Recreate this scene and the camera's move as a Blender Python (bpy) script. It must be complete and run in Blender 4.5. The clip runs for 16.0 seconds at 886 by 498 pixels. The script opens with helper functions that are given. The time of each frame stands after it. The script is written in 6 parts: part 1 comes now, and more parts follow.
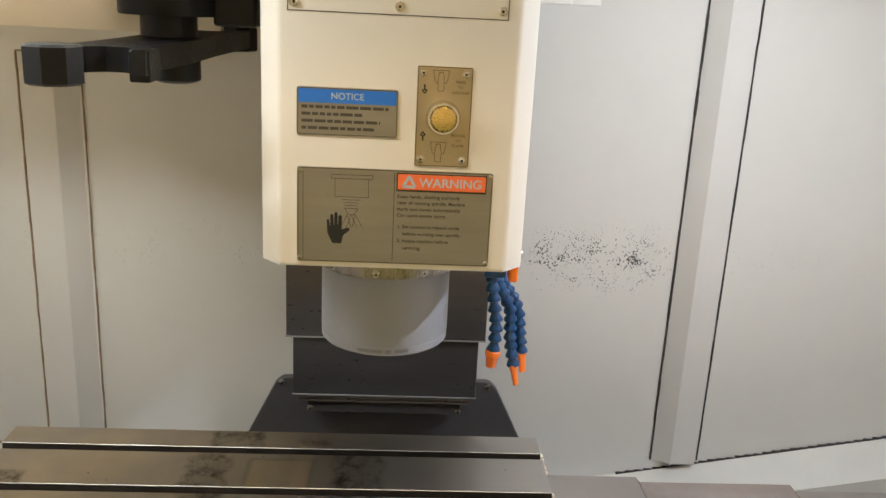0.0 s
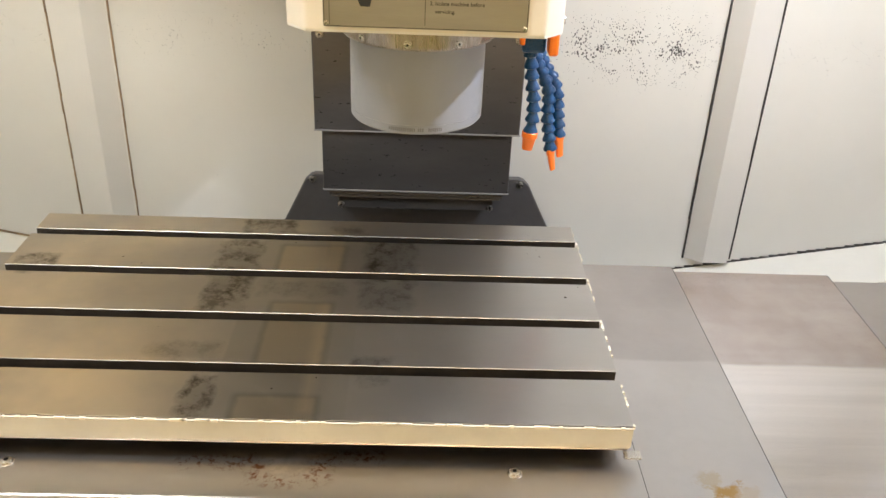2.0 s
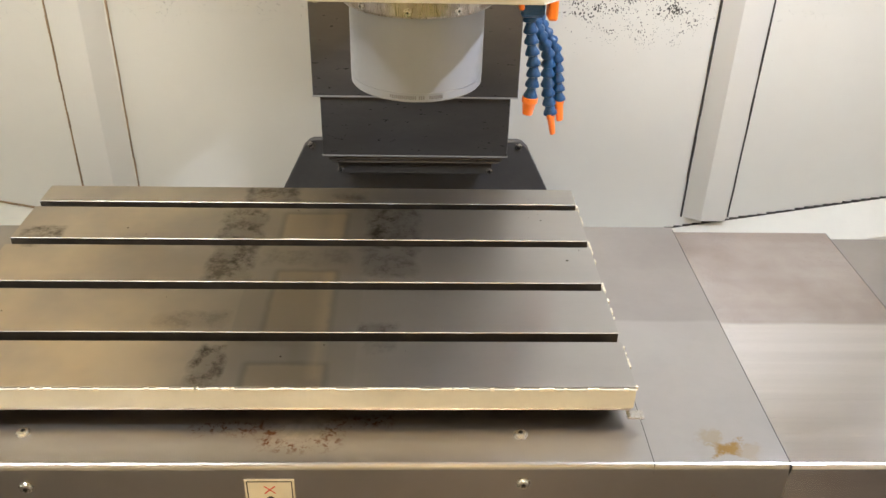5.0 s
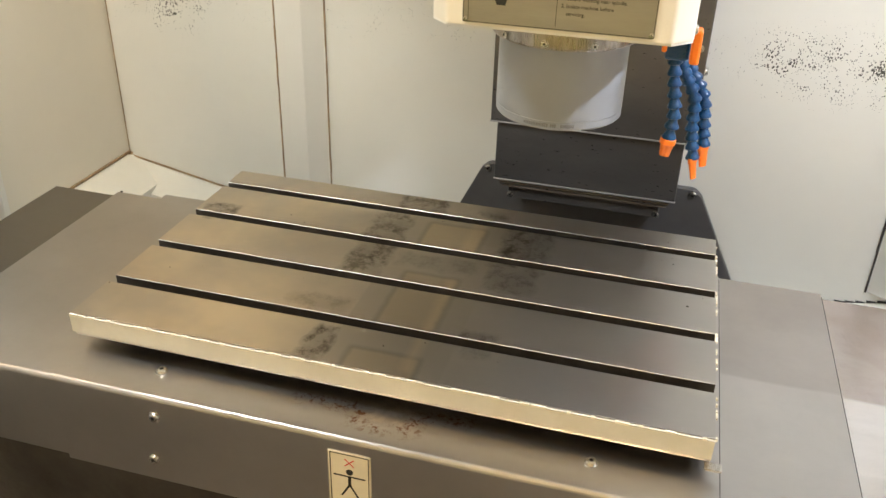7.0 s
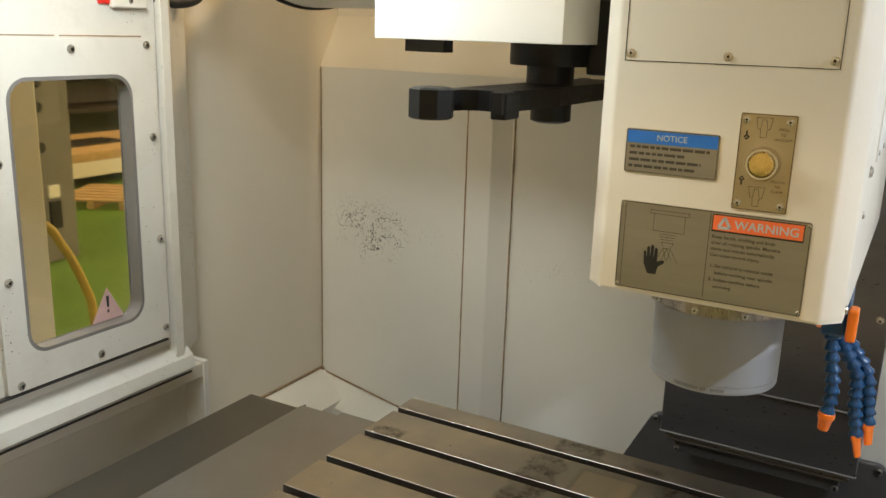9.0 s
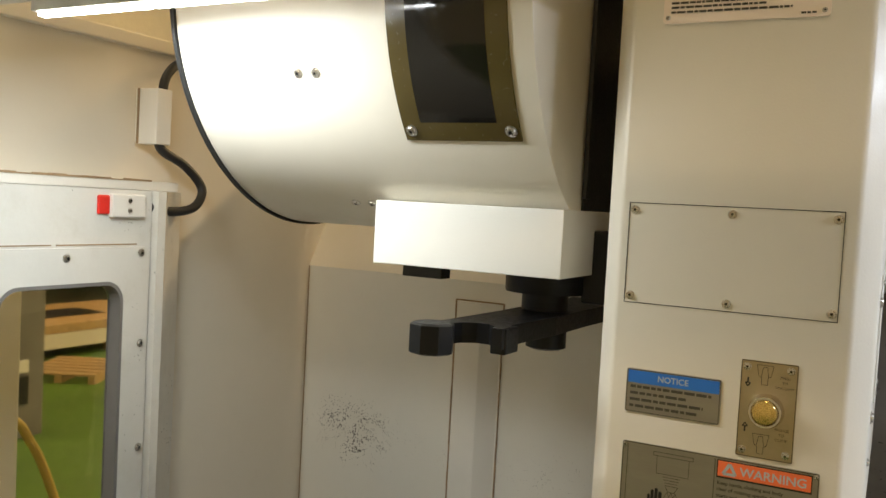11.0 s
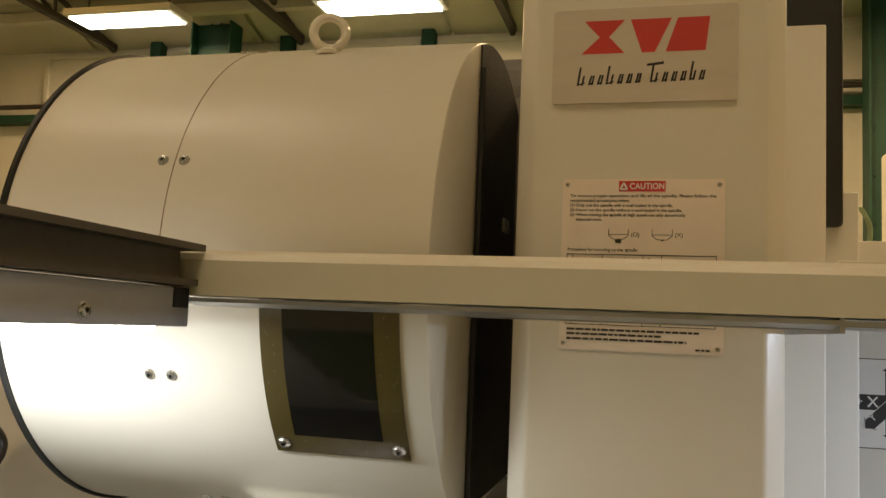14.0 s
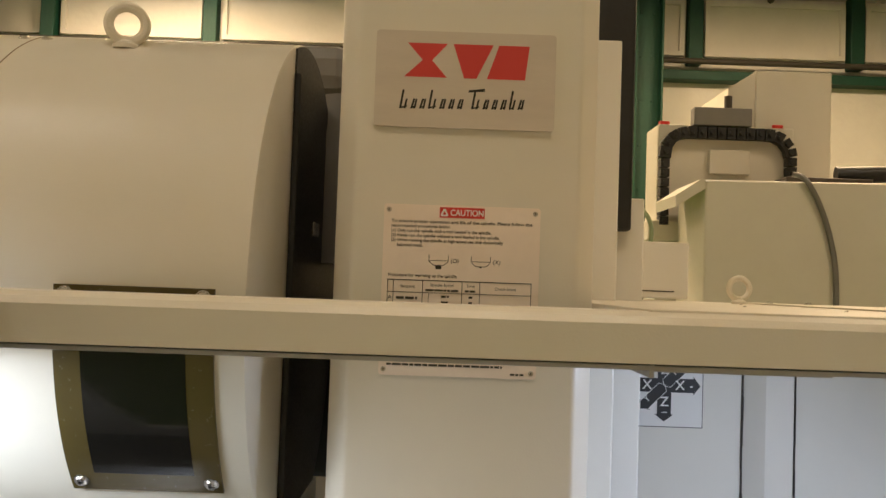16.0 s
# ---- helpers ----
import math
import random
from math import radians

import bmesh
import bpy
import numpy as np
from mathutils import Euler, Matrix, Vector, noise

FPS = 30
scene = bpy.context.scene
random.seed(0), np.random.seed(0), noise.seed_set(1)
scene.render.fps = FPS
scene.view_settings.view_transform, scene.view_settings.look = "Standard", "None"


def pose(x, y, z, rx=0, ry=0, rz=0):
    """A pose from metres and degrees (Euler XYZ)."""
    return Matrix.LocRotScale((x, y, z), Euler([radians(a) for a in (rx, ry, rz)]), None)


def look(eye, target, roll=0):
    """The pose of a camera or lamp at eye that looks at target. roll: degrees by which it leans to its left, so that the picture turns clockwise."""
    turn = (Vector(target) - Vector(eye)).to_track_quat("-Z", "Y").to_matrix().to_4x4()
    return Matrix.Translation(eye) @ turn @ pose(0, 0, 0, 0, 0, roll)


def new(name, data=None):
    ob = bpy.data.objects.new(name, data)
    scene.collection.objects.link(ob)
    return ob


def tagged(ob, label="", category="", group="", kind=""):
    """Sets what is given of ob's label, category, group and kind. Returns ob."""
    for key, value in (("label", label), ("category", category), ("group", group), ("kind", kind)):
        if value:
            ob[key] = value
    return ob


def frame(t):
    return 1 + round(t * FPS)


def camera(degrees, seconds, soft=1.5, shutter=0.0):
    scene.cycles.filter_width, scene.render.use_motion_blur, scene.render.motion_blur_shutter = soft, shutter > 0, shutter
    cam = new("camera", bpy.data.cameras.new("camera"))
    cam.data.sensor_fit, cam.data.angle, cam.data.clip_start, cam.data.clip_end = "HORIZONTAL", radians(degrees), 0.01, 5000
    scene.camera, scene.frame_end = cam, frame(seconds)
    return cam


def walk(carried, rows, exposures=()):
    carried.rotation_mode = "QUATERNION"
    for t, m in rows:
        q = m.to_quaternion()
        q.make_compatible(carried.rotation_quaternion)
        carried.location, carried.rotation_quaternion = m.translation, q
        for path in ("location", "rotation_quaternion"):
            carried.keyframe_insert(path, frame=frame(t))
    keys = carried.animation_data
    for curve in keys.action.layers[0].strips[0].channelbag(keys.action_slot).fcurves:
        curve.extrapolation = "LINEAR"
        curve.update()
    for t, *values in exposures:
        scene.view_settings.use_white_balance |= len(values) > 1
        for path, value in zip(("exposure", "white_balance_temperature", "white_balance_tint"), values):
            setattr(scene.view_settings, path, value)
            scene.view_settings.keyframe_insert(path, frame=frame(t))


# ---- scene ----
cam = camera(54.8, 16.0)
PATH = [
    (0, (0.004, -0.857, 1.526), (0.114, 1.059, 0.963), 2.9),
    (0.5, (0.0, -0.858, 1.502), (0.113, 1.027, 0.844), 2.5),
    (1, (0.002, -0.847, 1.495), (0.082, 1.0, 0.733), 2.5),
    (1.5, (0.004, -0.832, 1.487), (0.063, 0.965, 0.612), 2.7),
    (2, (0.0, -0.836, 1.467), (0.057, 0.921, 0.513), 2.4),
    (2.5, (-0.004, -0.837, 1.474), (0.043, 0.877, 0.446), 1.3),
    (3, (-0.008, -0.839, 1.476), (0.042, 0.862, 0.426), 1.1),
    (3.5, (-0.011, -0.838, 1.475), (0.063, 0.866, 0.431), 1.5),
    (6, (0.004, -0.849, 1.482), (0.04, 0.868, 0.457), 1.6),
    (6.5, (0.044, -0.86, 1.482), (-0.124, 0.865, 0.484), 1.4),
    (7, (0.121, -0.881, 1.486), (-0.326, 0.807, 0.512), 1.7),
    (7.5, (0.18, -0.889, 1.468), (-0.503, 0.736, 0.523), 0.7),
    (7.8, (0.184, -0.906, 1.482), (-0.558, 0.71, 0.566), 0.4),
    (8, (0.198, -0.906, 1.482), (-0.597, 0.714, 0.619), 0.4),
    (8.5, (0.204, -0.918, 1.513), (-0.697, 0.741, 0.852), 1.0),
    (9, (0.186, -0.919, 1.533), (-0.756, 0.774, 1.038), 1.8),
    (9.5, (0.186, -0.919, 1.541), (-0.769, 0.798, 1.168), 2.2),
    (9.7, (0.18, -0.921, 1.543), (-0.775, 0.806, 1.222), 2.2),
    (11.8, (0.134, -0.92, 1.656), (-0.738, 0.88, 1.678), 3.2),
    (12, (0.128, -0.921, 1.669), (-0.714, 0.892, 1.727), 3.2),
    (12.5, (0.111, -0.917, 1.696), (-0.651, 0.928, 1.818), 3.5),
    (13, (0.075, -0.906, 1.735), (-0.595, 0.971, 1.905), 3.3),
    (13.5, (0.043, -0.904, 1.779), (-0.554, 0.996, 1.962), 2.7),
    (14, (0.017, -0.898, 1.824), (-0.477, 1.031, 2.007), 2.4),
    (14.5, (-0.004, -0.897, 1.863), (-0.392, 1.059, 2.015), 2.2),
    (15, (-0.016, -0.89, 1.89), (-0.266, 1.09, 2.016), 1.8),
    (15.2, (-0.026, -0.889, 1.899), (-0.197, 1.1, 2.013), 2.0),
    (15.5, (-0.022, -0.893, 1.902), (-0.12, 1.101, 2.013), 1.7),
    (16, (-0.024, -0.892, 1.901), (-0.019, 1.106, 1.988), 2.0),
]
EXPOSURES = [(0.0, 0.50, 6350, 12), (0.5, 0.74, 6450, 12), (1.0, 0.74, 6550, 13), (2.0, 1.14, 6500, 12), (6.0, 1.14, 6500, 11), (7.5, 1.08, 6600, 8), (8.0, 1.02, 6600, 8), (8.5, 0.67, 6600, 7), (9.0, 0.24, 6500, 7), (9.5, 0.12, 6450, 7), (12.0, -0.40, 6450, 9), (14.0, -0.62, 6500, 10), (15.0, -0.52, 6500, 11), (15.5, -0.45, 6200, 12), (16.0, -0.28, 5750, 12)]
walk(cam, [(t, look(eye, target, roll)) for t, eye, target, roll in PATH], exposures=EXPOSURES)

# ---- world and lamps ----
world = bpy.data.worlds.new("workshop_air")
world.use_nodes = True
scene.world = world
world.node_tree.nodes["Background"].inputs[0].default_value = (1.0, 0.86, 0.66, 1)
world.node_tree.nodes["Background"].inputs[1].default_value = 0.02

WARM = (1.0, 0.655, 0.30)


def area_lamp(name, eye, target, sx, sy, watts, colour):
    data = bpy.data.lights.new(name, "AREA")
    data.shape, data.size, data.size_y, data.energy, data.color = "RECTANGLE", sx, sy, watts, colour
    ob = new(name, data)
    ob.matrix_world = look(eye, target)
    return ob


# tubes of the machine's own work lights, under the front roof sheets
area_lamp("work_light_left", (-0.62, -0.215, 1.806), (-0.56, -0.05, 1.0), 0.38, 0.02, 4.6, (0.93, 0.98, 1.0))
area_lamp("work_light_right", (0.80, 0.0, 1.842), (0.45, 0.0, 1.0), 0.32, 0.02, 7.0, (0.76, 0.84, 1.0))
# high bay luminaires of the workshop: first two in view, the rest added unseen fill
HIGH_BAY_AND_FILL = [(-5.66, 7.0, 5.02), (-2.76, 7.0, 5.02), (0.4, 5.2, 5.02), (3.4, 5.2, 5.02), (0.2, -2.0, 5.4), (-2.6, -1.0, 5.6), (3.2, 1.0, 5.6), (-6.0, 1.0, 5.6)]
for hx, hy, hz in HIGH_BAY_AND_FILL:
    area_lamp("bay_and_fill_light", (hx, hy, hz - 0.06), (hx, hy, 0), 1.2, 0.35, {5.2: 210, 7.0: 110, 1.0: 85, -2.0: 42}.get(hy, 13), WARM)


# ---- materials ----
def mat(name, colour, rough=0.5, metal=0.0, **k):
    """Paint, steel or plastic with grain and stains at two scales. k: var, scale, bump, bscale, stretch, spec, coat."""
    m = bpy.data.materials.new(name)
    m.use_nodes = True
    nt = m.node_tree
    b = nt.nodes["Principled BSDF"]
    b.inputs["Roughness"].default_value, b.inputs["Metallic"].default_value = rough, metal
    b.inputs["Specular IOR Level"].default_value = k.get("spec", 0.5)
    co = nt.nodes.new("ShaderNodeNewGeometry")
    mp = nt.nodes.new("ShaderNodeMapping")
    mp.inputs["Scale"].default_value = k.get("stretch", (1, 1, 1))
    nt.links.new(co.outputs["Position"], mp.inputs["Vector"])

    def noise_tex(scale, detail=6, rough_=0.6, raw=False):
        n = nt.nodes.new("ShaderNodeTexNoise")
        n.inputs["Scale"].default_value, n.inputs["Detail"].default_value, n.inputs["Roughness"].default_value = scale, detail, rough_
        nt.links.new(co.outputs["Position"] if raw else mp.outputs["Vector"], n.inputs["Vector"])
        return n

    def ramp(src, lo, hi, a, c):
        r = nt.nodes.new("ShaderNodeMapRange")
        r.inputs["From Min"].default_value, r.inputs["From Max"].default_value = lo, hi
        r.inputs["To Min"].default_value, r.inputs["To Max"].default_value = a, c
        nt.links.new(src, r.inputs["Value"])
        return r.outputs["Result"]

    def mix(a, c, f):
        x = nt.nodes.new("ShaderNodeMix")
        x.data_type = "RGBA"
        for s, v in ((x.inputs[6], a), (x.inputs[7], c), (x.inputs[0], f)):
            if hasattr(v, "links") or hasattr(v, "is_linked"):
                nt.links.new(v, s)
            elif s == x.inputs[0]:
                s.default_value = v
            else:
                s.default_value = (*v, 1)
        return x.outputs[2]

    var = k.get("var", 0.1)
    big, fine = noise_tex(k.get("scale", 3.0)), noise_tex(k.get("scale", 3.0) * 14, 4)
    dark = tuple(c * (1 - var * 1.6) for c in colour)
    light = tuple(min(1, c * (1 + var * 0.6)) for c in colour)
    col = mix(dark, light, ramp(big.outputs["Fac"], 0.3, 0.7, 0, 1))
    col = mix(col, tuple(c * 0.8 for c in colour), ramp(fine.outputs["Fac"], 0.5, 0.8, 0, min(1, var * 2.5)))
    nt.links.new(col, b.inputs["Base Color"])
    nt.links.new(ramp(fine.outputs["Fac"], 0.3, 0.7, max(0.03, rough - 0.07), min(1, rough + 0.09)), b.inputs["Roughness"])
    if k.get("bump"):
        bt = noise_tex(k.get("bscale", 400), 2)
        bp = nt.nodes.new("ShaderNodeBump")
        bp.inputs["Strength"].default_value, bp.inputs["Distance"].default_value = k["bump"], k.get("bdist", 0.001)
        nt.links.new(bt.outputs["Fac"], bp.inputs["Height"])
        nt.links.new(bp.outputs["Normal"], b.inputs["Normal"])
    return m, nt, b, dict(noise=noise_tex, ramp=ramp, mix=mix, col=col, co=co)


def math_node(nt, op, a, c=None):
    n = nt.nodes.new("ShaderNodeMath")
    n.operation = op
    for s, v in zip(n.inputs, (a, c)):
        if v is None:
            continue
        if isinstance(v, (int, float)):
            s.default_value = v
        else:
            nt.links.new(v, s)
    return n.outputs[0]


def axes_of(nt, co):
    s = nt.nodes.new("ShaderNodeSeparateXYZ")
    nt.links.new(co.outputs["Position"], s.inputs[0])
    return s.outputs


def box_mask(nt, pos, x0, x1, y0, y1, soft, wobble=None, amount=0.02):
    """1 inside a box of the plan with soft, uneven edges."""
    out = None
    for axis, lo, hi in ((pos[0], x0, x1), (pos[1], y0, y1)):
        v = axis
        if wobble is not None:
            v = math_node(nt, "ADD", axis, math_node(nt, "MULTIPLY", math_node(nt, "SUBTRACT", wobble, 0.5), amount * 2))
        a = nt.nodes.new("ShaderNodeMapRange")
        a.inputs["From Min"].default_value, a.inputs["From Max"].default_value = lo - soft, lo + soft
        nt.links.new(v, a.inputs["Value"])
        c = nt.nodes.new("ShaderNodeMapRange")
        c.inputs["From Min"].default_value, c.inputs["From Max"].default_value = hi + soft, hi - soft
        nt.links.new(v, c.inputs["Value"])
        p = math_node(nt, "MULTIPLY", a.outputs[0], c.outputs[0])
        out = p if out is None else math_node(nt, "MULTIPLY", out, p)
    return out


ENAMEL = mat("enamel_cream", (0.75, 0.70, 0.595), 0.35, var=0.03, scale=2.0, bump=0.25, bscale=350, bdist=0.0006)[0]
ENAMEL_FLAT = mat("enamel_white", (0.78, 0.76, 0.70), 0.45, var=0.025, scale=2.0, bump=0.2, bscale=350, bdist=0.0006)[0]


def wall_paint():
    """White sheet metal with a band of small dark coolant splashes and thin runs."""
    m, nt, b, h = mat("enamel_splashed", (0.78, 0.765, 0.70), 0.45, var=0.035, scale=1.6, bump=0.15, bscale=120, bdist=0.0008)
    pos = axes_of(nt, h["co"])
    v = nt.nodes.new("ShaderNodeTexVoronoi")
    v.inputs["Scale"].default_value = 270
    sm = nt.nodes.new("ShaderNodeMapping")
    sm.inputs["Scale"].default_value = (1.0, 1.0, 0.7)
    nt.links.new(h["co"].outputs["Position"], sm.inputs[0])
    warp = nt.nodes.new("ShaderNodeVectorMath")
    warp.operation = "MULTIPLY_ADD"
    warp.inputs[1].default_value = (0.003, 0.003, 0.003)
    nt.links.new(h["noise"](260, 2).outputs["Color"], warp.inputs[0])
    nt.links.new(sm.outputs[0], warp.inputs[2])
    nt.links.new(warp.outputs[0], v.inputs["Vector"])
    patch = h["noise"](2.6, 3).outputs["Fac"]
    clump = h["noise"](22, 3).outputs["Fac"]
    band = math_node(nt, "SUBTRACT", 1.0, math_node(nt, "MULTIPLY", math_node(nt, "ABSOLUTE", math_node(nt, "SUBTRACT", pos[2], 1.035)), 11.0))
    band = math_node(nt, "MAXIMUM", band, 0.16)
    low = math_node(nt, "MULTIPLY", math_node(nt, "LESS_THAN", pos[2], 1.25), 1.0)
    right = box_mask(nt, (pos[0], pos[2]), 0.25, 0.56, 0.985, 1.095, 0.05, clump, 0.04)
    left = box_mask(nt, (pos[0], pos[2]), -1.08, -0.86, 1.0, 1.12, 0.05, clump, 0.04)
    mid = box_mask(nt, (pos[0], pos[2]), -0.55, -0.30, 1.03, 1.09, 0.05, clump, 0.03)
    dense = math_node(nt, "MAXIMUM", math_node(nt, "MAXIMUM", math_node(nt, "MULTIPLY", right, 1.25), math_node(nt, "MULTIPLY", left, 1.4)), math_node(nt, "MULTIPLY", mid, 0.6))
    band = math_node(nt, "MAXIMUM", math_node(nt, "MULTIPLY", band, 0.45), dense)
    amount = math_node(nt, "MULTIPLY", math_node(nt, "MULTIPLY", band, low), math_node(nt, "MULTIPLY", h["ramp"](patch, 0.34, 0.56, 0.45, 1.0), h["ramp"](clump, 0.36, 0.62, 0.2, 1.0)))
    size = math_node(nt, "MULTIPLY", amount, 0.42)
    spot = math_node(nt, "LESS_THAN", v.outputs["Distance"], size)
    stain = h["ramp"](h["noise"](5, 5).outputs["Fac"], 0.5, 0.75, 0, 0.22)
    col = h["mix"](h["col"], (0.50, 0.47, 0.38), math_node(nt, "MULTIPLY", stain, band))
    col = h["mix"](col, (0.07, 0.065, 0.055), spot)
    nt.links.new(col, b.inputs["Base Color"])
    return m


WALL = wall_paint()


def door_paint():
    """Cream enamel with sparse dark nicks and a little grime."""
    m, nt, b, h = mat("enamel_scuffed", (0.70, 0.685, 0.63), 0.42, var=0.05, scale=3, bump=0.15, bscale=140, bdist=0.0008)
    v = nt.nodes.new("ShaderNodeTexVoronoi")
    v.inputs["Scale"].default_value = 120
    nt.links.new(h["co"].outputs["Position"], v.inputs["Vector"])
    nick = math_node(nt, "LESS_THAN", v.outputs["Distance"], h["ramp"](h["noise"](9, 4, 0.6, True).outputs["Fac"], 0.50, 0.72, 0.0, 0.26))
    col = h["mix"](h["col"], (0.48, 0.43, 0.33), h["ramp"](h["noise"](14, 6, 0.7, True).outputs["Fac"], 0.52, 0.78, 0, 0.35))
    nt.links.new(h["mix"](col, (0.10, 0.08, 0.06), nick), b.inputs["Base Color"])
    return m


DOOR_PAINT = door_paint()
CHUTE = mat("enamel_chute", (0.78, 0.76, 0.68), 0.4, var=0.05, scale=4)[0]
SEALANT = mat("sealant", (0.36, 0.25, 0.14), 0.7, var=0.3, scale=30)[0]
SEAM = mat("seam_dirt", (0.05, 0.045, 0.04), 0.8, var=0.2, scale=30)[0]


def ground_steel():
    """Ground cast-iron table: fine lengthwise grain, oil stains, lighter worn patches, a warm reflection tinted in."""
    m, nt, b, h = mat("ground_iron", (0.47, 0.452, 0.43), 0.30, 1.0, var=0.06, scale=5, stretch=(0.8, 1.3, 1))
    pos = axes_of(nt, h["co"])
    wob = h["noise"](28, 5, 0.7, True).outputs["Fac"]
    col = h["col"]
    # warm reflection from the left wall, painted in and fading to the right
    warm = h["ramp"](h["noise"](6, 4, 0.6, True).outputs["Fac"], 0.35, 0.65, 0.2, 0.8)
    warm = math_node(nt, "MULTIPLY", warm, h["ramp"](pos[0], -0.35, 0.0, 1.0, 0.05))
    col = h["mix"](col, (0.76, 0.67, 0.53), warm)
    smudge = h["ramp"](h["noise"](42, 9, 0.75, True).outputs["Fac"], 0.42, 0.60, 0.15, 1)
    cloud = h["ramp"](h["noise"](9, 5, 0.6, True).outputs["Fac"], 0.35, 0.62, 0.25, 1)
    # the clean footprint of a vice between two bands of burnt oil
    foot = box_mask(nt, pos, -0.213, -0.071, -0.16, 0.25, 0.0015)
    col = h["mix"](col, (0.47, 0.445, 0.40), math_node(nt, "MULTIPLY", foot, 0.75))
    marks = None
    for x0, x1, y0, y1, s in ((-0.268, -0.211, 0.036, 0.215, 0.8), (-0.245, -0.222, 0.05, 0.212, 1.0), (-0.073, -0.004, 0.05, 0.232, 0.62), (-0.067, -0.038, 0.11, 0.228, 1.0), (-0.252, -0.175, 0.24, 0.286, 0.8), (-0.125, -0.08, 0.247, 0.270, 0.6), (-0.242, -0.213, -0.16, -0.092, 1.0),
                              (-0.069, -0.029, -0.083, -0.050, 0.75), (-0.525, -0.472, 0.118, 0.165, 0.9), (-0.30, -0.22, -0.06, -0.03, 0.4), (-0.20, -0.09, 0.075, 0.112, 0.35), (-0.06, -0.03, -0.10, -0.083, 0.4)):
        k_ = math_node(nt, "MULTIPLY", box_mask(nt, pos, x0, x1, y0, y1, 0.005, wob, 0.018), math_node(nt, "MULTIPLY", math_node(nt, "MAXIMUM", smudge, math_node(nt, "MULTIPLY", cloud, 0.5)), s))
        marks = k_ if marks is None else math_node(nt, "MAXIMUM", marks, k_)
    # ring prints of clamp bolts
    for cx, cy in ((-0.259, 0.162), (-0.018, 0.164), (-0.260, 0.060), (-0.023, 0.060)):
        r2 = math_node(nt, "ADD", math_node(nt, "POWER", math_node(nt, "SUBTRACT", pos[0], cx), 2.0), math_node(nt, "POWER", math_node(nt, "SUBTRACT", pos[1], cy), 2.0))
        ring = math_node(nt, "SUBTRACT", 1.0, math_node(nt, "MULTIPLY", math_node(nt, "ABSOLUTE", math_node(nt, "SUBTRACT", math_node(nt, "SQRT", r2), 0.0055)), 300.0))
        marks = math_node(nt, "MAXIMUM", marks, math_node(nt, "MULTIPLY", math_node(nt, "MAXIMUM", ring, 0.0), math_node(nt, "MULTIPLY", smudge, 0.9)))
    col = h["mix"](col, (0.09, 0.078, 0.06), math_node(nt, "MULTIPLY", marks, 0.95))
    for x0, x1, y0, y1, s in ((-0.184, -0.103, 0.131, 0.205, 0.55), (-0.176, -0.106, -0.066, 0.058, 0.4), (-0.185, -0.104, -0.17, -0.125, 0.45)):
        outer = box_mask(nt, pos, x0 - 0.005, x1 + 0.005, y0 - 0.005, y1 + 0.005, 0.004, wob, 0.004)
        col = h["mix"](col, (0.26, 0.235, 0.19), math_node(nt, "MULTIPLY", outer, 0.55))
        col = h["mix"](col, (0.74, 0.64, 0.48), math_node(nt, "MULTIPLY", box_mask(nt, pos, x0, x1, y0, y1, 0.003, wob, 0.004), s))
    # brighter strip along the right edge of the pads
    for x0, x1, y0, y1 in ((-0.125, -0.103, 0.12, 0.25), (-0.119, -0.106, -0.15, 0.058)):
        col = h["mix"](col, (0.90, 0.76, 0.54), math_node(nt, "MULTIPLY", box_mask(nt, pos, x0, x1, y0, y1, 0.006, wob, 0.006), 0.32))
    pits = nt.nodes.new("ShaderNodeTexVoronoi")
    pits.inputs["Scale"].default_value = 55
    nt.links.new(h["co"].outputs["Position"], pits.inputs["Vector"])
    pit = math_node(nt, "LESS_THAN", pits.outputs["Distance"], math_node(nt, "MULTIPLY", h["ramp"](h["noise"](11, 3).outputs["Fac"], 0.56, 0.76, 0.0, 0.20), 1.0))
    col = h["mix"](col, (0.07, 0.055, 0.04), pit)
    nt.links.new(col, b.inputs["Base Color"])
    nt.links.new(math_node(nt, "ADD", h["ramp"](h["noise"](40, 4).outputs["Fac"], 0.3, 0.7, 0.285, 0.335), math_node(nt, "MULTIPLY", marks, 0.03)), b.inputs["Roughness"])
    return m


TABLE_IRON = ground_steel()


